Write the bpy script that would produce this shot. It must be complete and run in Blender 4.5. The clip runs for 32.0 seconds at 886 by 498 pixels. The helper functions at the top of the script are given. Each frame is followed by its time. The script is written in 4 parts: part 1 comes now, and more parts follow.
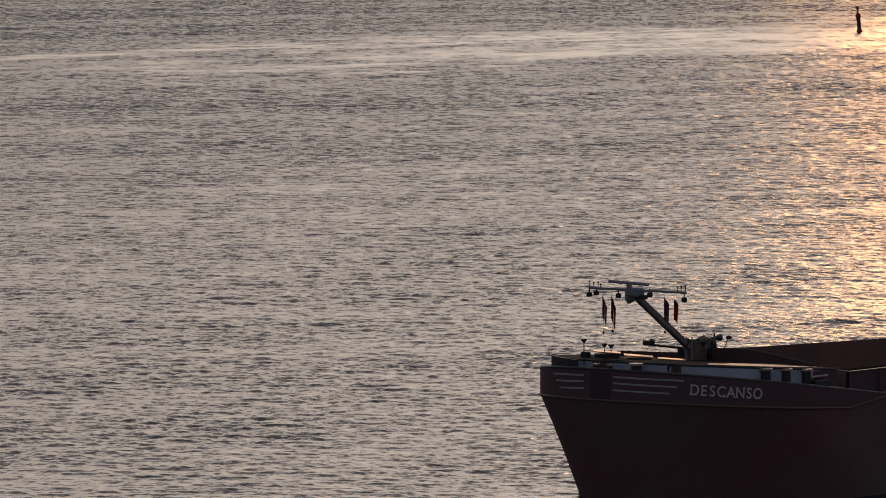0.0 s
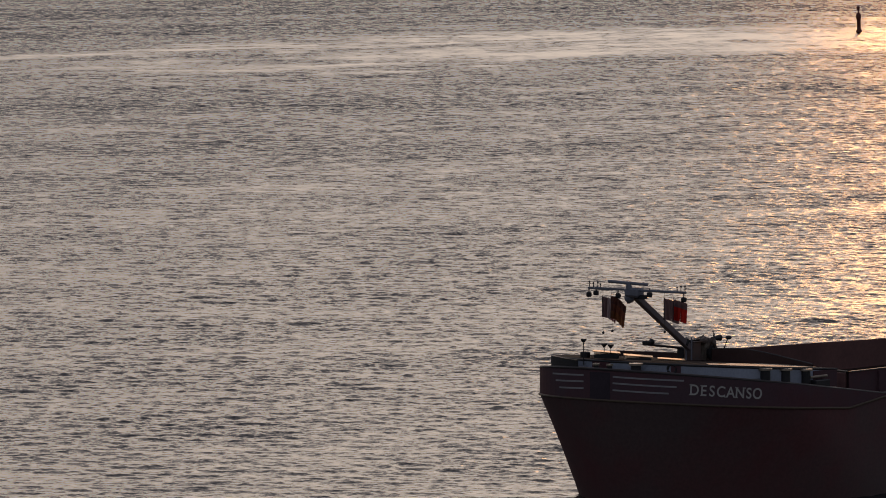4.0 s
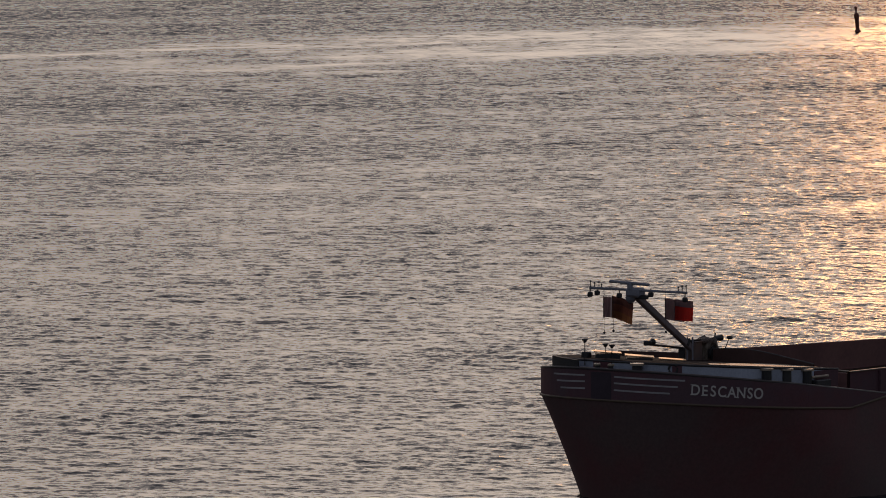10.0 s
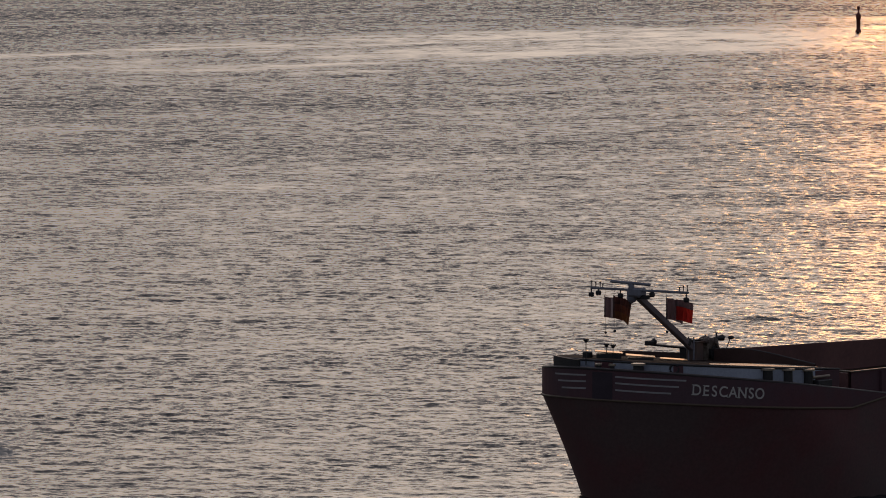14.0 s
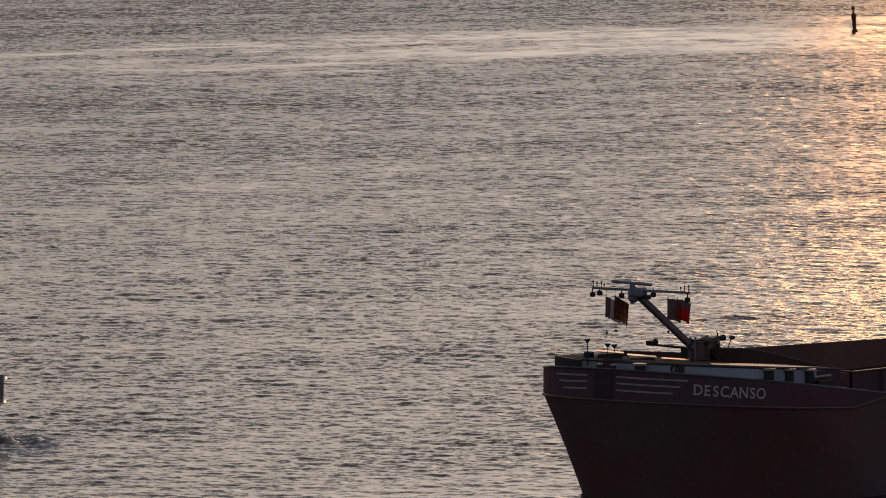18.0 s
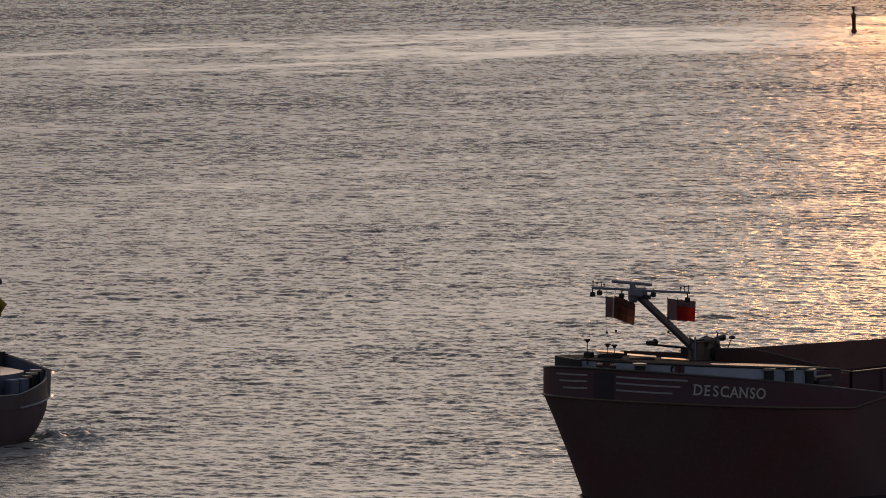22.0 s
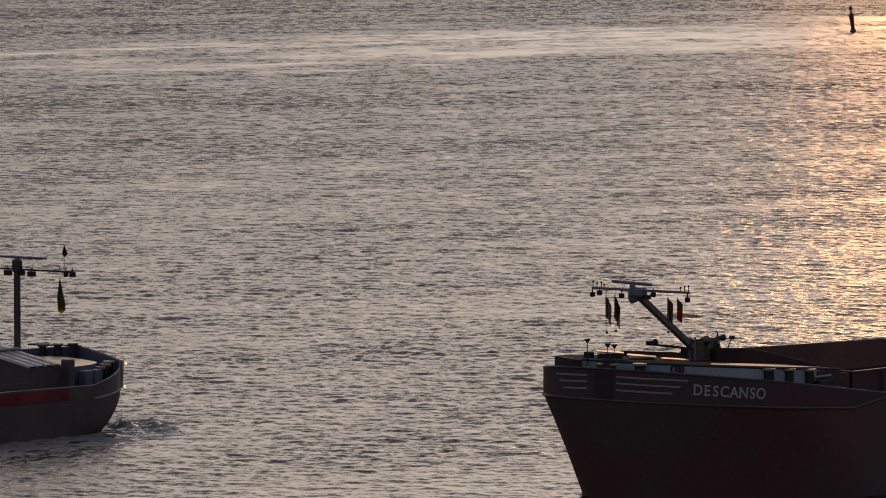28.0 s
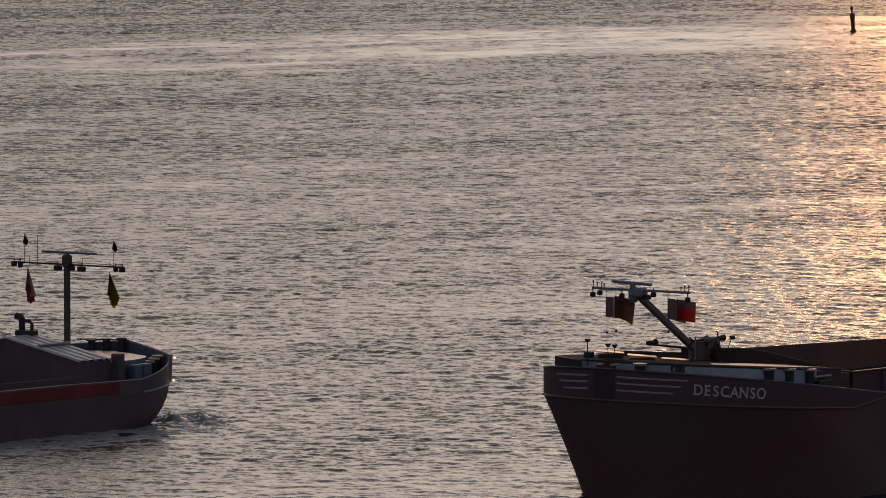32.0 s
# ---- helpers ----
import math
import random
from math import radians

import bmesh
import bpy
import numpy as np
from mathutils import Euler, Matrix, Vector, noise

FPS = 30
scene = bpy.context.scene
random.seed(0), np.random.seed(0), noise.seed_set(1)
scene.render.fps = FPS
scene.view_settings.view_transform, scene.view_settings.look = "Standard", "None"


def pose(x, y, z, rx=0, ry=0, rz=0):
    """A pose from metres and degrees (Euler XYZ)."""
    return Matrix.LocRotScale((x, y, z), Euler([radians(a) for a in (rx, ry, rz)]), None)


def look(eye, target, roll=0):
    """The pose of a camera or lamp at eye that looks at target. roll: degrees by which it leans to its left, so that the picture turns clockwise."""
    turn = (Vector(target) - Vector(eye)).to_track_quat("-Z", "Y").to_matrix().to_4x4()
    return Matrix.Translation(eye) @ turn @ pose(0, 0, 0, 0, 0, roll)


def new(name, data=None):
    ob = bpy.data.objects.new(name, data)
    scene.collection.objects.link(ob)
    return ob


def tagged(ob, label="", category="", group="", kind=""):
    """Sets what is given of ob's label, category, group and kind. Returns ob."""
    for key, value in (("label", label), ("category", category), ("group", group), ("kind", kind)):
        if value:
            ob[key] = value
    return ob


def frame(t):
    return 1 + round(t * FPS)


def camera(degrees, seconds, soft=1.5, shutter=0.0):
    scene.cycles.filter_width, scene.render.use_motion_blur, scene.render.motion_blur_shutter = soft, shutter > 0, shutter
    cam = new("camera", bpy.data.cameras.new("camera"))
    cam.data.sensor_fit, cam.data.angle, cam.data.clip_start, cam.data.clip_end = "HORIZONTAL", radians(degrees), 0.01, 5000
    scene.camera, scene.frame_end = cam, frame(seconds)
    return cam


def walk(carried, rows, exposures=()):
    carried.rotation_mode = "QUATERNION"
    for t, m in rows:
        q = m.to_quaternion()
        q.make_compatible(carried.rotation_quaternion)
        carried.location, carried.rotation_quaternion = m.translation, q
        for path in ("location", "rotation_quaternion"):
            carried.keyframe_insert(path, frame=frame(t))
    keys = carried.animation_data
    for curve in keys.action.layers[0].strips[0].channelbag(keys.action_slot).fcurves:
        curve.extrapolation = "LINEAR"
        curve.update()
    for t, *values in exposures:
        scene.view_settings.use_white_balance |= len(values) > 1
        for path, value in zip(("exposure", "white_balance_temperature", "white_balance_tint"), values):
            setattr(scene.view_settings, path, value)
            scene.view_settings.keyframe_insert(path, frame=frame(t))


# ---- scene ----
# A long lens looks down a river at sunset from a high bank.
# x: to the right, y: away over the water, z: up from the water level.
cam = camera(7.80, 32.0, soft=0.95)
EYE = (0.0, 0.0, 23.5)
VIEW = pose(*EYE, 90.0 - 3.478, 0, 0)
walk(cam, [(0.0, VIEW), (32.0, VIEW)], exposures=[(0.0, -3.45, 5700, 21), (32.0, -3.45, 5700, 21)])

# ---- light ----
SUN_AZIMUTH, SUN_HEIGHT = 4.4, 8.8   # degrees to the right of the view, above the horizon
world = bpy.data.worlds.new("sunset_sky")
scene.world = world
world.use_nodes = True
wn = world.node_tree.nodes
sky = wn.new("ShaderNodeTexSky")
sky.sky_type = "NISHITA"
sky.sun_disc = False
sky.sun_elevation, sky.sun_rotation = radians(SUN_HEIGHT), radians(SUN_AZIMUTH)
sky.altitude, sky.air_density, sky.dust_density, sky.ozone_density = 20.0, 1.2, 4.5, 0.4
# high thin haze evens out and pales the sky
soften = wn.new("ShaderNodeGamma")
soften.inputs["Gamma"].default_value = 0.61
pale = wn.new("ShaderNodeHueSaturation")
pale.inputs["Saturation"].default_value, pale.inputs["Value"].default_value = 0.74, 7.25
wn["Background"].inputs["Strength"].default_value = 0.15
world.node_tree.links.new(sky.outputs["Color"], soften.inputs["Color"])
world.node_tree.links.new(soften.outputs["Color"], pale.inputs["Color"])
world.node_tree.links.new(pale.outputs["Color"], wn["Background"].inputs["Color"])

sun = new("sun", bpy.data.lights.new("sun", "SUN"))
sun.data.energy, sun.data.angle, sun.data.color = 0.37, radians(0.6), (1.0, 0.41, 0.08)
az, el = radians(SUN_AZIMUTH), radians(SUN_HEIGHT)
SUN_WAY = Vector((math.sin(az) * math.cos(el), math.cos(az) * math.cos(el), math.sin(el)))
sun.matrix_world = look(SUN_WAY * 100, (0, 0, 0))


# ---- materials ----
def paint(name, color, rough=0.5, metal=0.0, vary=0.25, scale=3.0, bump=0.15, stain=None, spec=0.5):
    """Painted or bare surface: broad stains, fine grain, uneven gloss and slight relief."""
    m = bpy.data.materials.new(name)
    m.use_nodes = True
    nt = m.node_tree
    b = nt.nodes["Principled BSDF"]
    tc = nt.nodes.new("ShaderNodeTexCoord")

    def cloud(sc, detail, rg):
        n = nt.nodes.new("ShaderNodeTexNoise")
        n.inputs["Scale"].default_value, n.inputs["Detail"].default_value, n.inputs["Roughness"].default_value = sc, detail, rg
        nt.links.new(tc.outputs["Object"], n.inputs["Vector"])
        return n

    big, fine = cloud(scale * 0.3, 5, 0.6), cloud(scale * 9, 4, 0.65)
    ramp = nt.nodes.new("ShaderNodeMapRange")
    ramp.inputs["From Min"].default_value, ramp.inputs["From Max"].default_value = 0.38, 0.66
    nt.links.new(big.outputs["Fac"], ramp.inputs["Value"])
    mix = nt.nodes.new("ShaderNodeMix")
    mix.data_type = "RGBA"
    c = Vector(color)
    dark = Vector(stain) if stain else c * (1 - vary)
    mix.inputs["A"].default_value, mix.inputs["B"].default_value = (*dark, 1), (*c, 1)
    nt.links.new(ramp.outputs["Result"], mix.inputs["Factor"])
    mix2 = nt.nodes.new("ShaderNodeMix")
    mix2.data_type, mix2.blend_type = "RGBA", "OVERLAY"
    mix2.inputs["Factor"].default_value = 0.3
    nt.links.new(mix.outputs["Result"], mix2.inputs["A"])
    nt.links.new(fine.outputs["Fac"], mix2.inputs["B"])
    nt.links.new(mix2.outputs["Result"], b.inputs["Base Color"])
    rr = nt.nodes.new("ShaderNodeMapRange")
    rr.inputs["To Min"].default_value, rr.inputs["To Max"].default_value = max(rough - 0.12, 0.03), min(rough + 0.15, 1)
    nt.links.new(fine.outputs["Fac"], rr.inputs["Value"])
    nt.links.new(rr.outputs["Result"], b.inputs["Roughness"])
    b.inputs["Metallic"].default_value = metal
    b.inputs["Specular IOR Level"].default_value = spec
    if bump:
        bp = nt.nodes.new("ShaderNodeBump")
        bp.inputs["Strength"].default_value, bp.inputs["Distance"].default_value = bump, 0.02
        nt.links.new(fine.outputs["Fac"], bp.inputs["Height"])
        nt.links.new(bp.outputs["Normal"], b.inputs["Normal"])
    return m


def cloth(name, color):
    m = paint(name, color, 0.85, 0, 0.2, 8.0, 0.1)
    nt = m.node_tree
    b, out = nt.nodes["Principled BSDF"], nt.nodes["Material Output"]
    tr = nt.nodes.new("ShaderNodeBsdfTranslucent")
    tr.inputs["Color"].default_value = (*color, 1)
    mx = nt.nodes.new("ShaderNodeMixShader")
    mx.inputs["Fac"].default_value = 0.65
    nt.links.new(b.outputs["BSDF"], mx.inputs[1])
    nt.links.new(tr.outputs["BSDF"], mx.inputs[2])
    nt.links.new(mx.outputs["Shader"], out.inputs["Surface"])
    return m


def water(name, gloss, base=(0.020, 0.024, 0.027), chop=0.0):
    """River water: dark and mirror-like, its small wind ripples tilt the surface; where chop is 0 the mesh says how ruffled it is."""
    m = bpy.data.materials.new(name)
    m.use_nodes = True
    nt = m.node_tree
    b = nt.nodes["Principled BSDF"]
    b.inputs["Base Color"].default_value = (*base, 1)
    b.inputs["IOR"].default_value = 1.333
    b.inputs["Roughness"].default_value = gloss
    tc = nt.nodes.new("ShaderNodeTexCoord")
    geo = nt.nodes.new("ShaderNodeNewGeometry")

    def calc(op, *args):
        n = nt.nodes.new("ShaderNodeMath")
        n.operation = op
        for i, v in enumerate(args):
            if isinstance(v, (int, float)):
                n.inputs[i].default_value = v
            else:
                nt.links.new(v, n.inputs[i])
        return n.outputs[0]

    def vec(op, *args):
        n = nt.nodes.new("ShaderNodeVectorMath")
        n.operation = op
        for i, v in enumerate(args):
            if isinstance(v, tuple):
                n.inputs[i].default_value = v
            elif isinstance(v, float):
                n.inputs["Scale"].default_value = v
            else:
                nt.links.new(v, n.inputs["Scale" if op == "SCALE" and i else i])
        return n.outputs[0]

    def cloud(source, scale, turn, detail, rg, out="Fac"):
        mp = nt.nodes.new("ShaderNodeMapping")
        mp.vector_type = "TEXTURE"
        mp.inputs["Scale"].default_value = scale
        mp.inputs["Rotation"].default_value = (0, 0, radians(turn))
        nt.links.new(source, mp.inputs["Vector"])
        n = nt.nodes.new("ShaderNodeTexNoise")
        n.inputs["Scale"].default_value, n.inputs["Detail"].default_value, n.inputs["Roughness"].default_value = 1.0, detail, rg
        nt.links.new(mp.outputs["Vector"], n.inputs["Vector"])
        return n.outputs[out]

    def span(v, a0, a1, b0, b1):
        n = nt.nodes.new("ShaderNodeMapRange")
        n.interpolation_type = "SMOOTHSTEP"
        for key, x in (("From Min", a0), ("From Max", a1), ("To Min", b0), ("To Max", b1)):
            n.inputs[key].default_value = x
        nt.links.new(v, n.inputs["Value"])
        return n.outputs[0]

    sep = nt.nodes.new("ShaderNodeSeparateXYZ")
    nt.links.new(geo.outputs["Position"], sep.inputs[0])
    far = span(sep.outputs["Y"], 250.0, 600.0, 0.0, 1.0)   # longer waves out in the fairway
    if chop:
        rough = chop
    else:
        calm = nt.nodes.new("ShaderNodeAttribute")
        calm.attribute_name = "ruffle"
        rough = calm.outputs["Fac"]

    # slopes of the ripples: wind wavelets, small wavelets, fine ruffles
    total = None
    for size, turn, detail, k, k_far in RIPPLES:
        c = cloud(tc.outputs["Object"], (*size, 1), turn, detail, 0.55, "Color")
        v = vec("MULTIPLY", vec("SUBTRACT", c, (0.5, 0.5, 0.5)), (1.2, 1.0, 0.0))
        v = vec("SCALE", v, calc("ADD", calc("MULTIPLY", far, k_far - k), k))
        total = vec("ADD", total, v) if total else v
    # the steep lee sides of the wavelets
    lean = nt.nodes.new("ShaderNodeCombineXYZ")
    nt.links.new(calc("ADD", calc("MULTIPLY", far, LEE[1] - LEE[0]), LEE[0]), lean.inputs["Y"])
    total = vec("ADD", total, lean.outputs[0])
    normal = vec("NORMALIZE", vec("ADD", geo.outputs["Normal"], vec("SCALE", total, rough)))
    nt.links.new(normal, b.inputs["Normal"])
    return m


WATER_ROUGH, LEE, SLICK, SWELL = 0.20, (-0.076, -0.147), 0.67, 0.135
# size in metres, turn, detail, slope near the bank and out in the fairway
RIPPLES = (((1.5, 1.3), 4, 1, 0.0, 0.26), ((0.7, 0.60), -12, 1, 0.10, 0.38), ((0.42, 0.30), 14, 2, 0.38, 0.36), ((0.20, 0.14), -10, 1, 0.42, 0.28))
WATER = water("river_water", WATER_ROUGH)
# pale base colour stands in for sky reflected in the water beside the hull
WASH = water("pale_wash_water", 0.25, (0.36, 0.34, 0.31), 1.5)
HULL = paint("hull_black_red", (0.185, 0.078, 0.080), 0.6, 0, 0.3, 0.9, 0.15, (0.155, 0.104, 0.100), spec=0.2)
BAND = paint("hull_band_dark_red", (0.150, 0.060, 0.070), 0.6, 0, 0.3, 1.5, 0.1, (0.125, 0.075, 0.088), spec=0.2)
# pale tone stands in for sunset sheen on the deck's edge
MARGIN = paint("margin_sheen", (0.55, 0.42, 0.30), 0.42, 0.6, 0.35, 1.5, 0.05)
STEM_DARK = paint("stem_plate_dark", (0.085, 0.062, 0.078), 0.6, 0, 0.3, 2.0, 0.1, spec=0.2)
STRAKE = paint("strake_yellowed", (0.17, 0.115, 0.075), 0.55)
WHITE = paint("grey_white_paint", (0.54, 0.57, 0.68), 0.45, 0, 0.3, 2.0)
# golden base colour stands in for sun glints on lids and deck plates
LID = paint("lid_glint_gold", (1.0, 0.66, 0.36), 0.36, 1.0, 0.15, 2.0, 0.02)
DECK = paint("deck_paint", (0.060, 0.036, 0.030), 0.8, 0, 0.35, 1.2, 0.2, spec=0.06)
BROWN = paint("dark_brown_steel", (0.115, 0.062, 0.055), 0.6, 0, 0.35, 1.4, 0.2, spec=0.25)
RUST = paint("hold_rust", (0.25, 0.125, 0.112), 0.75, 0, 0.4, 0.8, 0.3, (0.165, 0.082, 0.076), spec=0.25)
DARK = paint("dark_steel", (0.046, 0.043, 0.046), 0.5, 0.1, 0.3, 4.0)
GREY = paint("grey_steel", (0.33, 0.32, 0.37), 0.45, 0.1, 0.25, 4.0)
RIM = paint("worn_edge", (0.40, 0.32, 0.24), 0.35, 0.3)
CAP = paint("cap_rail_paint", (0.10, 0.08, 0.075), 0.4)
BARS = paint("pale_bars", (0.50, 0.46, 0.46), 0.5)
LETTER = paint("letter_paint", (0.80, 0.72, 0.66), 0.5)
BUOY = paint("buoy_red_brown", (0.26, 0.075, 0.045), 0.5)
NAVY, PALE_CLOTH, ROSE, SCARLET = cloth("navy_cloth", (0.30, 0.21, 0.23)), cloth("pale_cloth", (0.60, 0.52, 0.54)), cloth("rose_cloth", (0.62, 0.30, 0.29)), cloth("red_cloth", (0.75, 0.07, 0.05))
BLACK_CLOTH, OCHRE, BROWN_CLOTH, LIME = cloth("black_cloth", (0.20, 0.10, 0.085)), cloth("ochre_cloth", (0.44, 0.21, 0.10)), cloth("brown_cloth", (0.35, 0.15, 0.10)), cloth("yellow_green_cloth", (0.45, 0.38, 0.085))
CRIMSON = cloth("crimson_cloth", (0.60, 0.085, 0.085))
MAST = paint("mast_paint", (0.30, 0.235, 0.245), 0.5, 0, 0.3, 3.0)
HOUSING = paint("winch_housing_paint", (0.16, 0.13, 0.125), 0.55, 0, 0.5, 5.0, 0.4, (0.20, 0.11, 0.08))
SHIP_MAST = paint("ship_mast_paint", (0.115, 0.095, 0.105), 0.5, 0, 0.3, 3.0)
SCANNER = paint("blue_grey_paint", (0.20, 0.21, 0.29), 0.45, 0, 0.2, 3.0)
TARP = paint("canvas", (0.34, 0.28, 0.22), 0.6, 0, 0.5, 6.0, 0.6, (0.16, 0.11, 0.09))
SHIP_HULL = paint("ship_hull_grey", (0.185, 0.125, 0.130), 0.6, 0, 0.35, 1.0, 0.15, spec=0.25)
SHIP_BAND = paint("ship_band_grey", (0.19, 0.145, 0.145), 0.5, 0, 0.3, 1.5, spec=0.3)
SHIP_RIM = paint("ship_rail_worn_lit", (0.46, 0.42, 0.40), 0.38, 0.3)
RED = paint("faded_red", (0.32, 0.030, 0.034), 0.5, 0, 0.45, 1.4)
BLUE = paint("ship_blue_grey", (0.17, 0.195, 0.28), 0.45, 0, 0.3, 2.0)
# emission imitates sun glints on the motor barge's bow
GLINT = paint("glint_glow", (0.9, 0.8, 0.7), 0.4)
GLINT.node_tree.nodes["Principled BSDF"].inputs["Emission Color"].default_value = (1.0, 0.62, 0.30, 1)
GLINT.node_tree.nodes["Principled BSDF"].inputs["Emission Strength"].default_value = 14.0
PALE = paint("cream_deck", (0.98, 0.70, 0.46), 0.36, 0.45, 0.15, 2.0, 0.03, spec=1.0)
COVER = paint("sheet_metal", (0.66, 0.62, 0.58), 0.4, 0.2, 0.3, 2.0)


# ---- mesh helpers ----
def part(name, bm, material, parent=None, label=""):
    """Links a bmesh as one mesh object under a thing or part."""
    bmesh.ops.recalc_face_normals(bm, faces=bm.faces)
    me = bpy.data.meshes.new(name)
    bm.to_mesh(me)
    bm.free()
    me.materials.append(material)
    ob = new(name, me)
    if parent:
        ob.parent = parent
    if label:
        ob["label"] = label
    return ob


def smooth(ob, on=True):
    ob.data.polygons.foreach_set("use_smooth", [on] * len(ob.data.polygons))
    return ob


def empty(name, m, label, category, **k):
    ob = new(name)
    ob.matrix_basis = m
    return tagged(ob, label, category, **k)


def box(bm, c, s, turn=(0, 0, 0), bevel=0.0):
    r = bmesh.ops.create_cube(bm, size=1.0, matrix=pose(*c, *turn) @ Matrix.Diagonal((*s, 1)))
    if bevel:
        edges = list({e for v in r["verts"] for e in v.link_edges})
        bmesh.ops.bevel(bm, geom=edges, offset=bevel, segments=1, affect="EDGES")
    return bm


def rod(bm, p, q, r0, r1=None, n=10):
    p, q = Vector(p), Vector(q)
    d = q - p
    m = Matrix.Translation((p + q) / 2) @ d.to_track_quat("Z", "Y").to_matrix().to_4x4()
    bmesh.ops.create_cone(bm, cap_ends=True, segments=n, radius1=r0, radius2=r0 if r1 is None else r1, depth=d.length, matrix=m)
    return bm


def ball(bm, c, r, s=(1, 1, 1)):
    bmesh.ops.create_uvsphere(bm, u_segments=12, v_segments=8, radius=r, matrix=Matrix.Translation(c) @ Matrix.Diagonal((*s, 1)))
    return bm


def strip(bm, rings, loop=False):
    """Skins rows of points of equal length with quads."""
    vs = [[bm.verts.new(p) for p in ring] for ring in rings]
    for a, b in zip(vs, vs[1:]):
        n = len(a)
        for i in range(n if loop else n - 1):
            j = (i + 1) % n
            bm.faces.new((a[i], a[j], b[j], b[i]))
    return vs


def strip_part(rings):
    bm = bmesh.new()
    strip(bm, rings)
    return bm


# ---- the river ----
def drift_noise(x, y, size, turn, seed, octaves=4, gain=0.55):
    """Smooth noise from about -1 to 1 over the water, its patches of the given size in metres, turned by degrees."""
    table = np.random.default_rng(seed).random((256, 256)).astype(np.float32) * 2 - 1
    c, n = math.cos(radians(turn)), math.sin(radians(turn))
    u, v = (x * c + y * n) / size[0], (y * c - x * n) / size[1]
    total, weight = 0.0, 1.0
    for _ in range(octaves):
        iu, iv = np.floor(u).astype(np.int64), np.floor(v).astype(np.int64)
        fu, fv = u - iu, v - iv
        fu, fv = fu * fu * (3 - 2 * fu), fv * fv * (3 - 2 * fv)
        a, b = table[iv % 256, iu % 256], table[iv % 256, (iu + 1) % 256]
        p, q = table[(iv + 1) % 256, iu % 256], table[(iv + 1) % 256, (iu + 1) % 256]
        total = total + weight * ((a + (b - a) * fu) * (1 - fv) + (p + (q - p) * fu) * fv)
        u, v, weight = u * 2.03 + 17.3, v * 2.03 + 5.1, weight * gain
    return total


def ease(v, lo, hi):
    f = np.clip((v - lo) / (hi - lo), 0, 1)
    return f * f * (3 - 2 * f)


# calm strands where two currents meet: both ends, half width at both ends, share of calm
STRANDS = (((-150, 640), (-30, 780), 6, 11, 0.75), ((-66, 740), (0, 818), 9, 17, 0.95), ((-14, 800), (40, 864), 15, 30, 1.0), ((4, 790), (48, 842), 12, 30, 0.95),
           ((-46, 676), (-2, 756), 6, 10, 0.8), ((-34, 690), (8, 784), 5, 12, 0.8), ((-4, 738), (26, 808), 8, 18, 0.9), ((-62, 690), (-26, 742), 5, 8, 0.55),
           ((22, 772), (60, 812), 5, 11, 0.55), ((-50, 636), (-22, 680), 4, 6, 0.35), ((30, 850), (120, 955), 22, 30, 0.7))


def ruffle(x, y):
    """How rough the wind and currents leave the water: under 1 in slicks and lulls, over 1 in gusts."""
    wx = 7.0 * drift_noise(x, y, (30, 18), 50, 11, 4)
    wy = 23.0 * drift_noise(x, y, (30, 17), 50, 12, 5, 0.62)
    px, py = x + wx, y + wy
    slick = np.zeros_like(x)
    for (x0, y0), (x1, y1), w0, w1, share in STRANDS:
        dx, dy = x1 - x0, y1 - y0
        length = math.hypot(dx, dy)
        f = ((px - x0) * dx + (py - y0) * dy) / length ** 2
        off = np.abs((px - x0) * dy - (py - y0) * dx) / length
        wide = w0 + (w1 - w0) * np.clip(f, 0, 1)
        body = (1 - ease(off / wide, 0.35, 1.15)) * ease(f, -0.12, 0.12) * (1 - ease(f, 0.85, 1.2))
        slick = np.maximum(slick, share * body)
    torn = ease(drift_noise(x, y, (10, 5), 50, 13, 5, 0.85), -0.8, 0.6)
    slick *= 0.25 + 0.75 * torn
    gust = 1 + 0.16 * drift_noise(x, y, (30, 11), 30, 14, 4) + 0.12 * drift_noise(x, y, (7, 3.4), 25, 15, 3)
    beyond = ease(y - 1.2 * x, 835, 900)
    lee = 1 - 0.22 * (1 - ease(y, 232, 290))   # the near bank gives some lee
    return np.maximum(gust * lee * (1 + 0.22 * beyond) * (1 - SLICK * slick), 0.2)


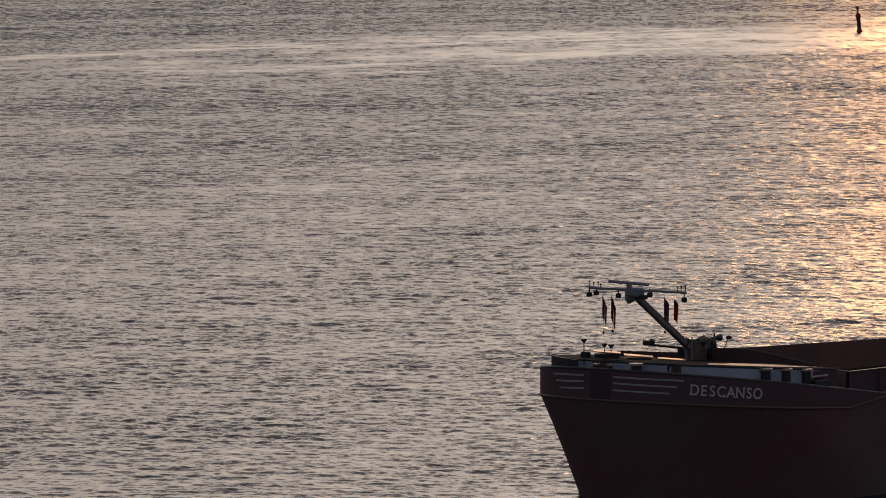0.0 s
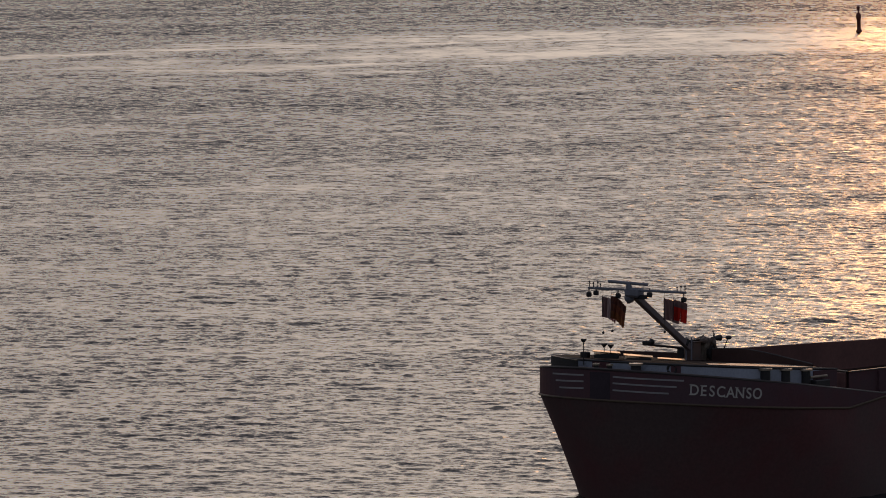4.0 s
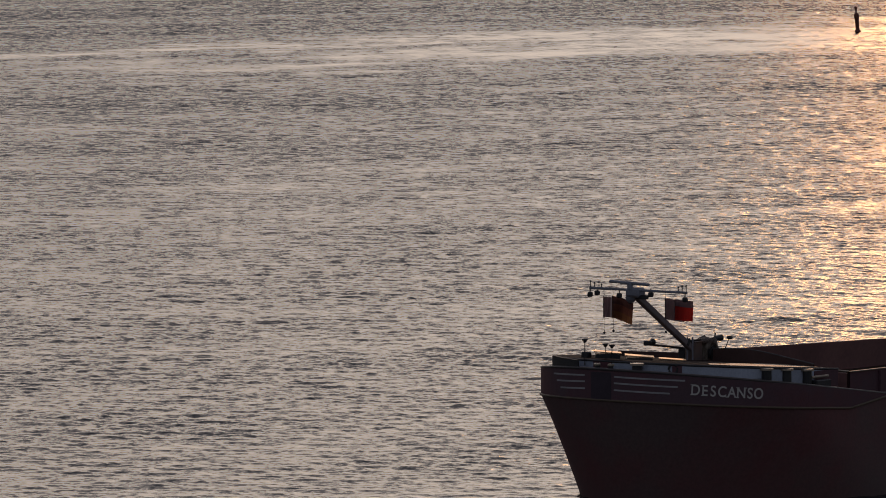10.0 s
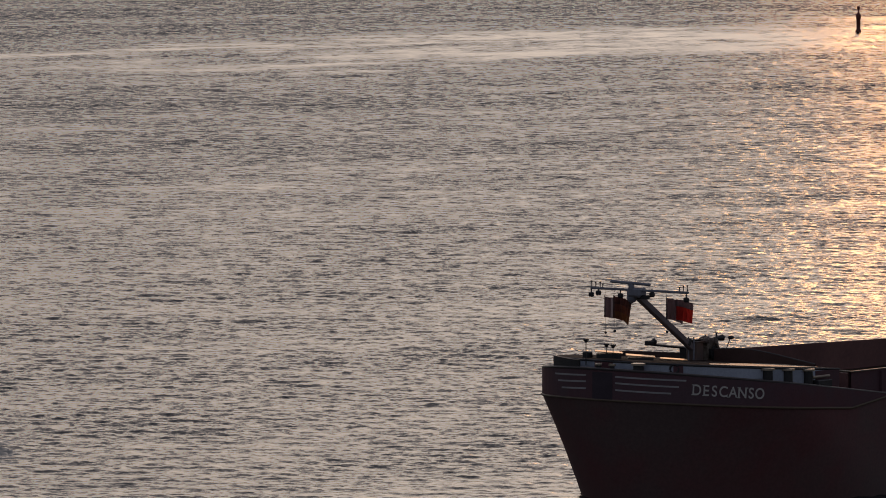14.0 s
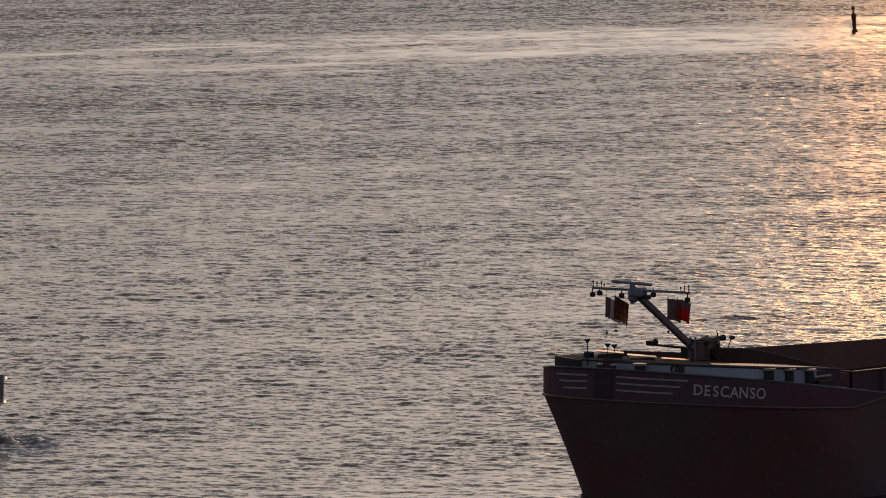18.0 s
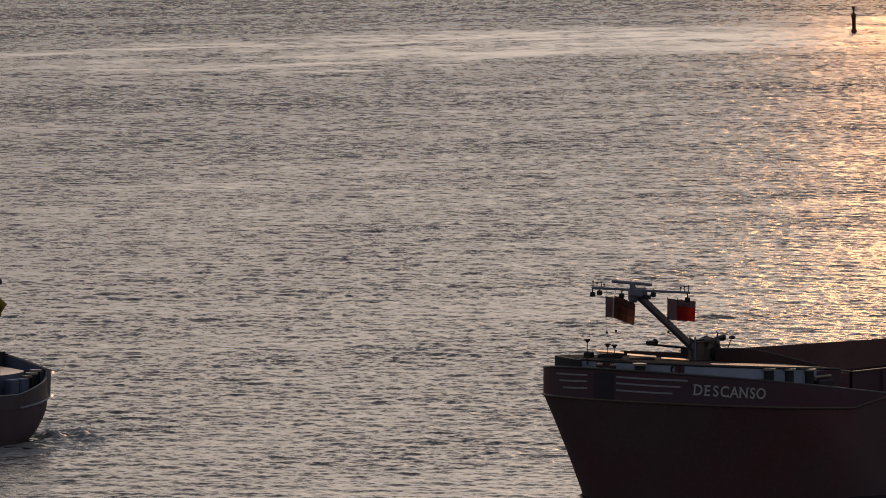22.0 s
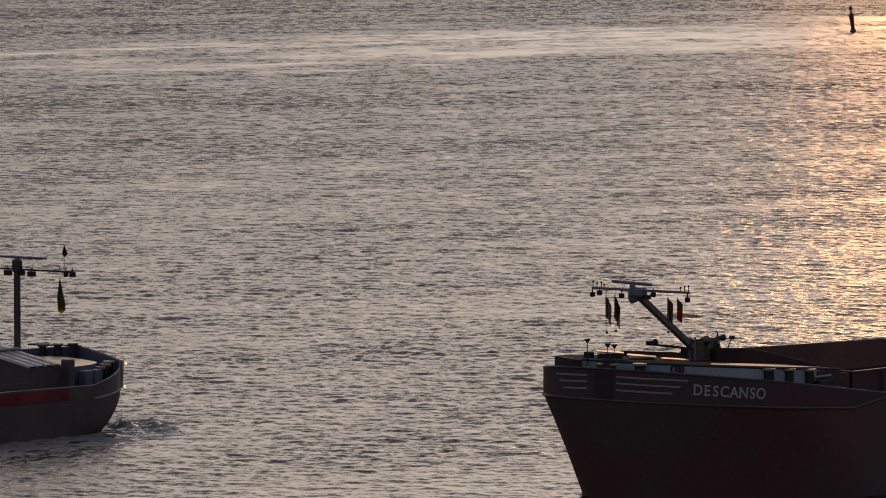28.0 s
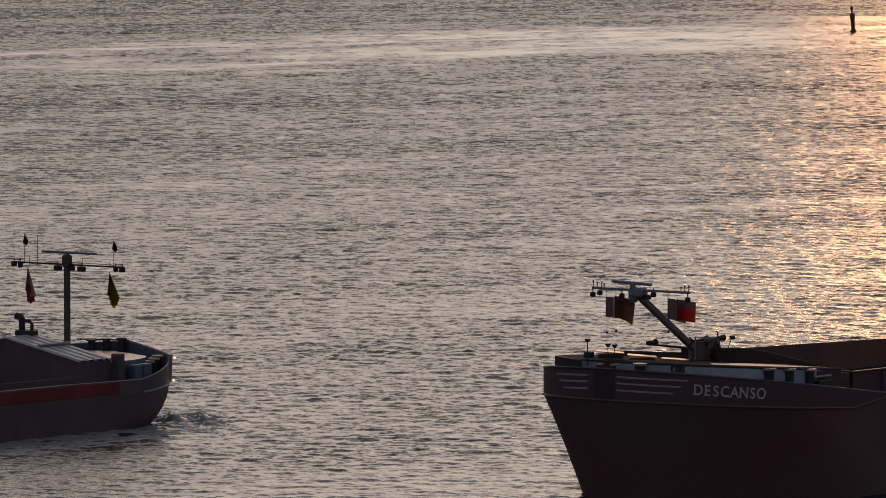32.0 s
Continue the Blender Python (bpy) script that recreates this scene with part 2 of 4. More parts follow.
def build_water():
    rng = np.random.default_rng(4)
    ys = [205.0]
    while ys[-1] < 1090:
        ys.append(ys[-1] + (0.4 if ys[-1] < 231 else min(2.5e-6 * ys[-1] ** 2, 0.6)))
    ys = np.array([-5000, -2000, -600, -100, 50, 140, 185] + ys + [1110, 1160, 1300, 1600, 2200, 3200, 6000])
    us = np.arange(-350, 351) * 2.6e-4
    us = np.concatenate([-np.array([30, 12, 4, 1.5, 0.5, 0.2, 0.12]), us, [0.12, 0.2, 0.5, 1.5, 4, 12, 30]])
    Y = np.repeat(ys[:, None], len(us), 1)
    X = us[None, :] * np.maximum(Y, 200)
    gap_x, gap_y = np.gradient(us)[None, :] * np.maximum(Y, 200), np.abs(np.gradient(ys))[:, None]
    rough = ruffle(X, Y)
    Z, DX, DY = np.zeros_like(X), np.zeros_like(X), np.zeros_like(X)
    count = 130
    for k in range(count):
        lam = 0.42 * 9.0 ** ((k + rng.random()) / count)
        ang = radians(rng.normal(74, 48))
        kk = 2 * np.pi / lam
        kx, ky = kk * math.cos(ang), kk * math.sin(ang)
        amp = SWELL * math.sqrt(2 / count) / kk * min(1.0, (0.95 / lam) ** 0.65)
        fade = np.clip((2.3 - abs(kx) * gap_x - abs(ky) * gap_y) / 0.9, 0, 1) * amp
        live = np.nonzero((fade > 0).any(1))[0]
        if not len(live):
            continue
        r = slice(live[0], live[-1] + 1)
        th = (kx * X[r] + ky * Y[r] + rng.random() * 6.283).astype(np.float32)
        sn, cs = np.sin(th) * fade[r], np.cos(th) * fade[r]
        Z[r] += cs
        DX[r] -= math.cos(ang) * sn
        DY[r] -= math.sin(ang) * sn
    X, Y, Z = X + 1.5 * rough * DX, Y + 1.5 * rough * DY, Z * rough
    nx, ny = len(us), len(ys)
    co = np.stack([X, Y, Z], -1).reshape(-1, 3)
    i = np.arange(nx * ny).reshape(ny, nx)
    quads = np.stack([i[:-1, :-1], i[:-1, 1:], i[1:, 1:], i[1:, :-1]], -1).reshape(-1, 4)
    me = bpy.data.meshes.new("river_water")
    me.vertices.add(len(co))
    me.vertices.foreach_set("co", co.ravel())
    me.loops.add(quads.size)
    me.loops.foreach_set("vertex_index", quads.ravel())
    me.polygons.add(len(quads))
    me.polygons.foreach_set("loop_start", np.arange(0, quads.size, 4))
    me.update(calc_edges=True)
    me.polygons.foreach_set("use_smooth", [True] * len(quads))
    me.attributes.new("ruffle", "FLOAT", "POINT").data.foreach_set("value", rough.ravel())
    me.materials.append(WATER)
    return tagged(new("water", me), "wide rippled river reflecting a hazy sunset sky", "water", kind="structure")


river = build_water()


# ---- the moored barge ----
FINE, KNUCKLE = 0.952, 50   # the big barge's starboard bow is a little finer; the motor barge's bow has knuckles


def bow_form(t, b):
    """Shares of length and half breadth along a bow: the big barge's is round, the motor barge's has two knuckles and flat cheeks."""
    c, n = math.cos(t), math.sin(t)
    if b > 5:
        return c, n * (FINE if t < 0 else 1.0)
    k = radians(KNUCKLE)
    if abs(t) < k:
        f = abs(t) / k
        c = 0.15 * c + 0.85 * (1 + (math.cos(k) - 1) * f)
        n = 0.15 * n + 0.85 * math.copysign(math.sin(k) * f, t)
    return c, n


def plan(z_part, n=26, a=5.4, b=5.7, inset=0.0, low=(4.1, 5.0), tail=(-4.4, -6, -12, -30, -55, -58.5, -60), start=-90, end=90):
    """Half-ellipse bow and straight sides at a height share of 0 (water line) to 1 (rubbing strake), from starboard stern to port stern."""
    k = min(max(z_part, -0.4), 1.0)
    a2, L = low[0] + (a - low[0]) * k, low[1] * (1 - k)
    bow = []
    for i in range(n + 1):
        t = radians(start + (end - start) * i / n)
        c, n1 = bow_form(t, b)
        bow.append((-L + (a2 + L - inset) * c, (b - inset) * n1))
    side = [(min(x, -L - 0.15 * (j + 1)), (b - inset) * (1 if x > -56 else 0.8 if x > -59 else 0.5)) for j, x in enumerate(tail)]
    if start <= -90:
        bow = [(x, -y * (FINE if b > 5 else 1.0)) for x, y in reversed(side)] + bow
    if end >= 90:
        bow = bow + side
    return bow


def strake_z(x):
    if x > -2.2:
        return 3.48 + 0.065 * x
    return 3.337 + (3.6 - 3.337) * min((-2.2 - x) / 2.2, 1)


COAMING_AT = (-3.3, -6.0, -8.0, -10.0, -13.0, -17.0, -21.0, -25.0, -30.0, -37.0, -45.0, -54.7)


def coaming_z(x, s):
    """Height of the hold's coaming; the starboard one falls a little towards midships."""
    return 4.55 - (0.0215 * min(max(-9.5 - x, 0), 13) if s < 0 else 0)


def rail_z(x):
    return max(4.27 + 0.125 * x, 3.70)


BARGE_AT, TARP_BASE = pose(9.044, 238.0, 0, 0, 0, 232), pose(-0.9, -0.1, 4.84)
tarp = empty("tarpaulin", BARGE_AT @ TARP_BASE, "crumpled brown canvas tarpaulin thrown over the windlass", "tarpaulin")
barge = empty("river_barge", pose(9.044, 238.0, 0, 0, 0, 232), "long empty dark red cargo barge lying on the river", "barge")


def bow_point(deg, inset=0.0, a=5.4, b=5.7):
    """Place on the bow's curve and the way that it faces there."""
    t = radians(deg)
    c, s = bow_form(t, b)
    p = Vector(((a - inset) * c, (b - inset) * s, 0))
    n = Vector((math.cos(t) / a, math.sin(t) / b, 0)).normalized()
    return p, n


def bow_plate(bm, d0, d1, low, high, out, thick, n=10, a=5.4, b=5.7):
    """A plate bent along the bow from angle d0 to d1; low and high give its edges' heights at both ends."""
    rows = [[], [], [], []]
    for i in range(n + 1):
        f = i / n
        p, nn = bow_point(d0 + (d1 - d0) * f, 0, a, b)
        zl, zh = low[0] + (low[1] - low[0]) * f, high[0] + (high[1] - high[0]) * f
        q0, q1 = p + nn * out, p + nn * (out - thick)
        for row, q, z in ((rows[0], q0, zl), (rows[1], q0, zh), (rows[2], q1, zh), (rows[3], q1, zl)):
            row.append((q.x, q.y, z))
    vs = strip(bm, rows + [rows[0]])
    for k in (0, -1):
        bm.faces.new([vs[j][k] for j in range(4)])
    return bm


def tube(bm, pts, r, n=8):
    """A bent round bar through the points."""
    pts = [Vector(p) for p in pts]
    rings = []
    for i, p in enumerate(pts):
        d = (pts[min(i + 1, len(pts) - 1)] - pts[max(i - 1, 0)]).normalized()
        u = d.orthogonal().normalized() if abs(d.z) > 0.95 else d.cross(Vector((0, 0, 1))).normalized()
        w = d.cross(u)
        rings.append([p + (u * math.cos(2 * math.pi * k / n) + w * math.sin(2 * math.pi * k / n)) * r for k in range(n)])
    vs = strip(bm, rings, loop=True)
    bm.faces.new(vs[0])
    bm.faces.new(vs[-1])
    return bm


def letter(ch, size, m, material, parent):
    c = bpy.data.curves.new("letter", "FONT")
    c.body, c.size, c.extrude, c.offset, c.align_x = ch, size, 0.012, 0.006, "CENTER"
    ob = new("letter", c)
    scene.view_layers[0].update()
    me = bpy.data.meshes.new_from_object(ob.evaluated_get(bpy.context.evaluated_depsgraph_get()))
    bpy.data.objects.remove(ob)
    # serifs at the ends of the upright strokes
    co = [v.co for v in me.vertices]
    x0, x1, y0, y1 = min(c.x for c in co), max(c.x for c in co), min(c.y for c in co), max(c.y for c in co)
    bm = bmesh.new()
    bm.from_mesh(me)
    w = size * 0.055
    for u, v in {"D": ((0, 0), (0, 1)), "E": ((0, 0), (0, 1)), "A": ((0, 0), (1, 0)), "N": ((0, 0), (0, 1), (1, 1))}.get(ch, ()):
        box(bm, (x0 + (x1 - x0) * u + (w * 0.8 if u == 0 and ch != "A" else 0), y0 + (y1 - y0) * v + (0.4 - v) * w, 0.0), (size * 0.24, w, 0.024))
    mid = (min(v.co.x for v in bm.verts) + max(v.co.x for v in bm.verts)) / 2
    for vert in bm.verts:
        vert.co.x = (vert.co.x - mid) * 0.86
    bm.to_mesh(me)
    bm.free()
    me.materials.clear()
    me.materials.append(material)
    me.name = "letter"
    ob = new("letter", me)
    ob.parent = parent
    ob.matrix_basis = m
    return ob


def bollard(parent, x, y, z, h=0.5, r=0.16, head=None):
    """A mooring post with a wide worn head."""
    bm = bmesh.new()
    rod(bm, (x, y, z), (x, y, z + h - 0.06), r, r * 0.92, 14)
    ob = smooth(part("bollard", bm, DARK, parent), False)
    cap = rod(bmesh.new(), (x, y, z + h - 0.07), (x, y, z + h), r * 1.35, r * 1.3, 14)
    part("cap", cap, head or RIM, ob, "" if head else "worn bright bollard head")
    return ob


def lamp_box(parent, c, s=(0.2, 0.22, 0.22), name="lantern"):
    bm = box(bmesh.new(), c, s, bevel=0.04)
    rod(bm, (c[0], c[1], c[2] + s[2] / 2 - 0.01), (c[0], c[1], c[2] + s[2] / 2 + 0.14), 0.025, n=6)
    return part(name, bm, DARK, parent)


def build_barge():
    tail = (-1.0, -2.2, -3.3, -4.4, -8, -12, -30, -55, -58.5, -60)
    # hull up to the rubbing strake
    bm = bmesh.new()
    rings = []
    for k in (-0.3, 0.0, 0.15, 0.3, 0.45, 0.6, 0.75, 0.9, 1.0):
        rings.append([(x, y, strake_z(x) * k) for x, y in plan(k, n=40, tail=tail)])
    vs = strip(bm, rings)
    for a, b in zip(vs, vs[1:]):
        bm.faces.new((a[0], b[0], b[-1], a[-1]))
    smooth(part("hull", bm, HULL, barge, "black and dark red steel hull"))
    # bulwark band above it
    out, inn = plan(1, n=40, tail=tail), plan(1, n=40, inset=0.12, tail=tail)
    bm = bmesh.new()
    strip(bm, [[(x, y, strake_z(x)) for x, y in out], [(x, y, rail_z(x)) for x, y in out], [(x, y, rail_z(x)) for x, y in inn], [(x, y, strake_z(x)) for x, y in inn]])
    part("bulwark", bm, BAND, barge, "dark red bulwark band")
    part("rubbing_strake", tube(bmesh.new(), [(x + 0.0, y * 1.004, strake_z(x)) for x, y in out if x > -40], 0.045), STRAKE, barge, "yellowish worn rubbing strake")
    part("cap_rail", tube(bmesh.new(), [(x, y * 0.992, rail_z(x) + 0.01) for x, y in out if x > -40], 0.05), CAP, barge)
    # decks
    bm = bmesh.new()
    row = [(x, y, rail_z(x) - 0.40) for x, y in inn]
    h = len(row) // 2
    strip(bm, [row[:h + 1], list(reversed(row[h:]))])
    part("deck", bm, DECK, barge)
    o2 = plan(1, n=40, inset=0.55, tail=(-2.2,))
    top = [(x, y, house_z(x)) for x, y in o2]
    bm = bmesh.new()
    vs = strip(bm, [[(x, y, 3.5) for x, y in o2], top])
    bm.faces.new((vs[0][0], vs[1][0], vs[1][-1], vs[0][-1]))
    part("forecastle_side", bm, WHITE, barge, "white painted forecastle side")
    bm = bmesh.new()
    h = len(top) // 2
    a, b = [Vector(p) for p in top[:h + 1]], [Vector(p) for p in reversed(top[h:])]
    strip(bm, [a, [p.lerp(q, 0.33) + Vector((0, 0, 0.05)) for p, q in zip(a, b)], [p.lerp(q, 0.67) + Vector((0, 0, 0.05)) for p, q in zip(a, b)], b])
    smooth(part("forecastle_deck", bm, DECK, barge, "glossy brown forecastle deck"))
    part("deck_edge", tube(bmesh.new(), [(x, y, z - 0.02) for x, y, z in top], 0.04), DARK, barge)
    # dark fields and fittings on the white side
    for d0, d1, zl, zh in ((-9, 1, 0.55, 0.08), (27.5, 31.5, 0.42, 0.02), (12, 15, 0.45, 0.02)):
        x0, x1 = bow_point(d0)[0].x, bow_point(d1)[0].x
        bm = bow_plate(bmesh.new(), d0, d1, (house_z(x0) - zl, house_z(x1) - zl), (house_z(x0) - zh, house_z(x1) - zh), -0.53, 0.03, 5)
        part("side_field", bm, BAND, barge)
    part("side_field", box(bmesh.new(), (-1.42, 5.16, 4.2), (1.5, 0.04, 1.1), bevel=0.01), BAND, barge)
    loop = [bow_point(d, 0.50)[0] for d in (55, 57.5, 60, 62.5, 65)]
    pts = [(q.x, q.y, 4.32) for q in loop[:1]] + [(q.x, q.y, 4.62) for q in loop] + [(q.x, q.y, 4.32) for q in loop[-1:]]
    part("grab_rail", tube(bmesh.new(), pts, 0.016, 6), DARK, barge, "thin dark grab rail on the white side")
    p, n = bow_point(28, 0.55)
    part("fairlead", ring_mesh((p.x, p.y, 5.0), n, 0.16, 0.045), DARK, barge)
    # raised plate at the starboard bow
    bm = bow_plate(bmesh.new(), -31, -12, (4.55, 4.75), (5.27, 5.22), -0.02, 0.06, 8)
    part("breakwater", bm, DARK, barge)
    # painted bars
    for s in (1, -1):
        for k, (z0, z1, d1) in enumerate(((4.70, 4.63, 33.2), (4.47, 4.40, 30.5), (4.22, 4.16, 27.6))):
            bm = bow_plate(bmesh.new(), (5.8 if s > 0 else 8.0) * s, (d1 if s > 0 else d1 - 4.5) * s, (z0 - 0.03, z1 - 0.03), (z0 + 0.03, z1 + 0.03), 0.008, 0.016, 10)
            part("painted_bar", bm, BARS, barge, "pale painted bar on the bow")
    # flat dark plate at the stem
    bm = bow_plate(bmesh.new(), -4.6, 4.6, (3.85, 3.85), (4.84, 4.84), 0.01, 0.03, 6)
    part("stem_plate", bm, STEM_DARK, barge, "dark plate at the stem")
    # the ship's name
    widths = (0.74, 0.66, 0.62, 0.72, 0.78, 0.76, 0.62, 0.78)   # of the letters, with their gaps beside
    for i, ch in enumerate("DESCANSO"):
        f = (sum(widths[:i]) + widths[i] / 2 + 0.24 * (i + 0.5)) / (sum(widths) + 0.24 * 8)
        p, n = bow_point(35.0 + 27.9 * f)
        x = Vector((-n.y, n.x, -0.055)).normalized()
        z = n
        y = z.cross(x)
        m = Matrix((x, y, z)).transposed().to_4x4()
        m.translation = p + n * 0.012 + Vector((0, 0, 4.33 - 0.19 * f - 0.20))
        letter(ch, 0.55, m, LETTER, barge)
    # anchor cable guides and bollards on the side deck
    for x, y in ((1.84, 4.80), (0.95, 5.05), (-0.12, 5.2), (5.02, 1.35)):
        bollard(barge, x, y, rail_z(x) - 0.40, house_z(x) + 0.40 - rail_z(x) - 0.02, 0.20)
    for x, y in ((5.2, -0.3), (5.25, 0.35)):
        bollard(barge, x, y, rail_z(x) - 0.40, 0.62, 0.10)
    part("side_box", box(bmesh.new(), (-0.75, 5.4, 4.2), (0.9, 0.3, 0.5), bevel=0.03), DARK, barge)
    part("pipe", rod(bmesh.new(), (-0.2, 5.36, 4.56), (-1.25, 5.36, 4.56), 0.05, n=8), RIM, barge, "bright worn pipe end")
    # hatches on the forecastle
    for (x, y, z, sx, sy) in ((3.0, -1.47, 5.36, 0.9, 0.8), (2.84, -0.15, 5.27, 0.95, 0.85)):
        base = part("hatch", box(bmesh.new(), (x, y, (z + 4.9) / 2 - 0.03), (sx, sy, z - 4.96), (0, 0, 128), bevel=0.02), DARK, barge)
        part("lid", box(bmesh.new(), (x, y, z), (sx + 0.12, sy - 0.08, 0.035), (0.2, 4.4, 128), bevel=0.015), LID, base, "glossy hatch lid")
    part("deck_box", box(bmesh.new(), (3.45, -2.1, 5.2), (0.3, 0.3, 0.34), bevel=0.04), DARK, barge)
    # added gold plates stand in for the low sun's sheen on the deck
    part("deck_sheen", box(bmesh.new(), (1.75, 0.55, 5.12), (1.0, 0.6, 0.03), (0.4, 4.0, 128), bevel=0.008), LID, barge, "glossy plate standing in for golden sheen on the deck")
    part("deck_sheen", box(bmesh.new(), (-1.75, 3.3, 4.86), (0.42, 0.35, 0.04), (0.6, 2.5, 128), bevel=0.008), LID, barge, "glossy plate standing in for golden sheen on the deck")
    # bright plate added for the sheen along the port edge of the forecastle deck
    rows = [[], [], [], []]
    for i in range(21):
        d = 43 + 47 * min(i, 18) / 18
        aft = Vector((-0.5 * max(i - 18, 0), 0, 0))
        p, q = bow_point(d, 0.60)[0] + aft, bow_point(d, 1.15 + 1.15 * float(ease(d, 46, 66)))[0] + aft
        for row, r, dz in ((rows[0], p, 0.045), (rows[1], q, 0.075), (rows[2], q, 0.06), (rows[3], p, 0.03)):
            row.append((r.x, r.y, house_z(r.x) + dz))
    bm = bmesh.new()
    strip(bm, rows + [rows[0]])
    part("deck_edge_sheen", bm, MARGIN, barge, "glossy pale plate standing in for sheen on the deck's edge")
    # open hold
    for s in (-1, 1):
        wall, rail = bmesh.new(), bmesh.new()
        strip(wall, [[(x, y, z) for y, z in ((s * 4.80, 1.87), (s * 4.92, 1.87), (s * 4.92, coaming_z(x, s) - 0.02), (s * 4.80, coaming_z(x, s) - 0.02))] for x in COAMING_AT], loop=True)
        strip(rail, [[(x, y, coaming_z(x, s) + dz) for y, dz in ((s * 4.835, -0.02), (s * 4.965, -0.02), (s * 4.965, 0.014), (s * 4.95, 0.02), (s * 4.85, 0.02), (s * 4.835, 0.014))] for x in COAMING_AT], loop=True)
        part("coaming", wall, RUST if s < 0 else BAND, barge, "rust-brown hold coaming")
        part("coaming_rail", rail, CAP if s > 0 else RUST, barge)
        for i in range(14):
            part("stiffener", box(bmesh.new(), (-5.2 - 3.4 * i, s * 4.97, coaming_z(-5.2 - 3.4 * i, s) - 0.55), (0.1, 0.12, 1.0), bevel=0.01), RUST if s < 0 else BAND, barge)
    part("hold_floor", box(bmesh.new(), (-29, 0, 0.6), (51.4, 9.6, 0.1)), RUST, barge)
    part("hold_front", box(bmesh.new(), (-3.3, 0, 2.5), (0.12, 9.6, 4.0), bevel=0.02), RUST, barge)
    part("front_rail", tube(bmesh.new(), [(-3.3, 4.87, 4.56), (-2.5, 4.75, 4.66), (-1.74, 4.66, 4.79)], 0.025), RIM, barge)
    bm = bmesh.new()
    edge = ((0.2, 5.28), (0.75, 5.33), (1.4, 5.36), (2.0, 5.35), (2.6, 5.29), (3.25, 5.20), (3.8, 5.11), (4.4, 5.02), (4.84, 4.95))
    strip(bm, [[(-1.05, y, 4.0), (-1.05, y, z), (-1.13, y, z), (-1.13, y, 4.0)] for y, z in edge], loop=True)
    part("cross_plate", bm, BROWN, barge, "dark brown plate across the fore end of the hold")
    part("plate_rail", tube(bmesh.new(), [(-1.09, y, z + 0.01) for y, z in edge], 0.03), CAP, barge)
    part("back_plate", box(bmesh.new(), (-1.9, -2.2, 4.52), (0.08, 4.8, 1.0), (1.2, 0, 0), bevel=0.02), BROWN, barge)
    # leaning mast with its cross arm
    mast = part("mast", box(bmesh.new(), (1.60, 0.0, 6.47), (4.13, 0.22, 0.23), (0, -31.7, 0), bevel=0.025), MAST, barge, "grey mast folded forward")
    part("collar", box(bmesh.new(), (0.12, 0, 5.62), (0.14, 0.27, 0.27), (0, -31.7, 0), bevel=0.02), DARK, mast)
    part("cross_arm", box(bmesh.new(), (3.33, 0.15, 7.70), (0.09, 4.4, 0.09), bevel=0.02), GREY, barge)
    part("mast_head", ball(box(bmesh.new(), (3.30, 0.0, 7.62), (0.5, 0.62, 0.36), bevel=0.08), (3.3, -0.2, 7.42), 0.20), GREY, barge)
    part("head_bracket", box(rod(bmesh.new(), (3.3, -0.25, 7.2), (3.3, -0.25, 7.5), 0.07, 0.05), (3.3, 0.3, 7.46), (0.2, 0.5, 0.16), bevel=0.03), DARK, barge)
    radar = part("radar_scanner", box(bmesh.new(), (0, 0, 0), (0.16, 1.62, 0.11), bevel=0.04), GREY, barge, "grey radar scanner bar")
    radar.matrix_basis = pose(3.45, -0.16, 7.96, -3, 0, 10)
    part("radar_foot", rod(bmesh.new(), (3.45, -0.1, 7.75), (3.5, -0.12, 7.95), 0.12, 0.09), GREY, barge)
    for y, z in ((-2.02, 7.46), (-1.70, 7.53), (-0.70, 7.47), (0.72, 7.56), (2.25, 7.44)):
        lamp_box(barge, (3.33, y, z), (0.17, 0.19, 0.18))
    for y, hgt in ((-2.0, 0.22), (-1.82, 0.17), (-1.62, 0.20), (-1.5, 0.13), (1.95, 0.15), (2.12, 0.20), (2.3, 0.22)):
        ant = part("antenna", rod(bmesh.new(), (3.33, y, 7.72), (3.33, y, 7.72 + hgt), 0.018, n=6), DARK, barge)
        part("tip", ball(bmesh.new(), (3.33, y, 7.72 + hgt), 0.035), DARK, ant)
    for y, z in ((-1.37, 6.09), (-0.96, 6.17), (1.40, 6.24)):
        part("line_weight", ball(bmesh.new(), (3.33, y, z), 0.05), DARK, barge)
        part("halyard", rod(bmesh.new(), (3.33, y, z), (3.33, y - 0.02, 7.7), 0.006, n=4), DARK, barge)
    # windlass and its frame at the foot of the mast
    for y in (-0.12, 0.12):
        part("frame_post", box(bmesh.new(), (-0.1, y, 5.3), (0.06, 0.06, 1.0), bevel=0.02), GREY, barge)
        part("frame_post", box(bmesh.new(), (-1.5, y, 5.22), (0.06, 0.06, 0.9), bevel=0.02), GREY, barge)
    part("frame_top", box(bmesh.new(), (-0.85, 0, 5.66), (1.6, 0.12, 0.06), bevel=0.02), DARK, barge)
    part("winch_housing", box(box(bmesh.new(), (-0.47, -0.1, 5.22), (0.5, 0.46, 0.78), bevel=0.04), (-0.47, -0.1, 5.60), (0.58, 0.54, 0.05), bevel=0.015), HOUSING, barge, "worn grey-brown winch housing")
    drum = rod(bmesh.new(), (-1.2, -0.3, 5.15), (-1.2, 0.3, 5.15), 0.2, 0.2, 18)
    for y in (-0.32, 0.32):
        rod(drum, (-1.2, y - 0.03, 5.15), (-1.2, y + 0.03, 5.15), 0.29, 0.29, 18)
    part("windlass_drum", drum, DARK, barge)
    # canvas thrown over the windlass frame, hanging in folds
    rings = []
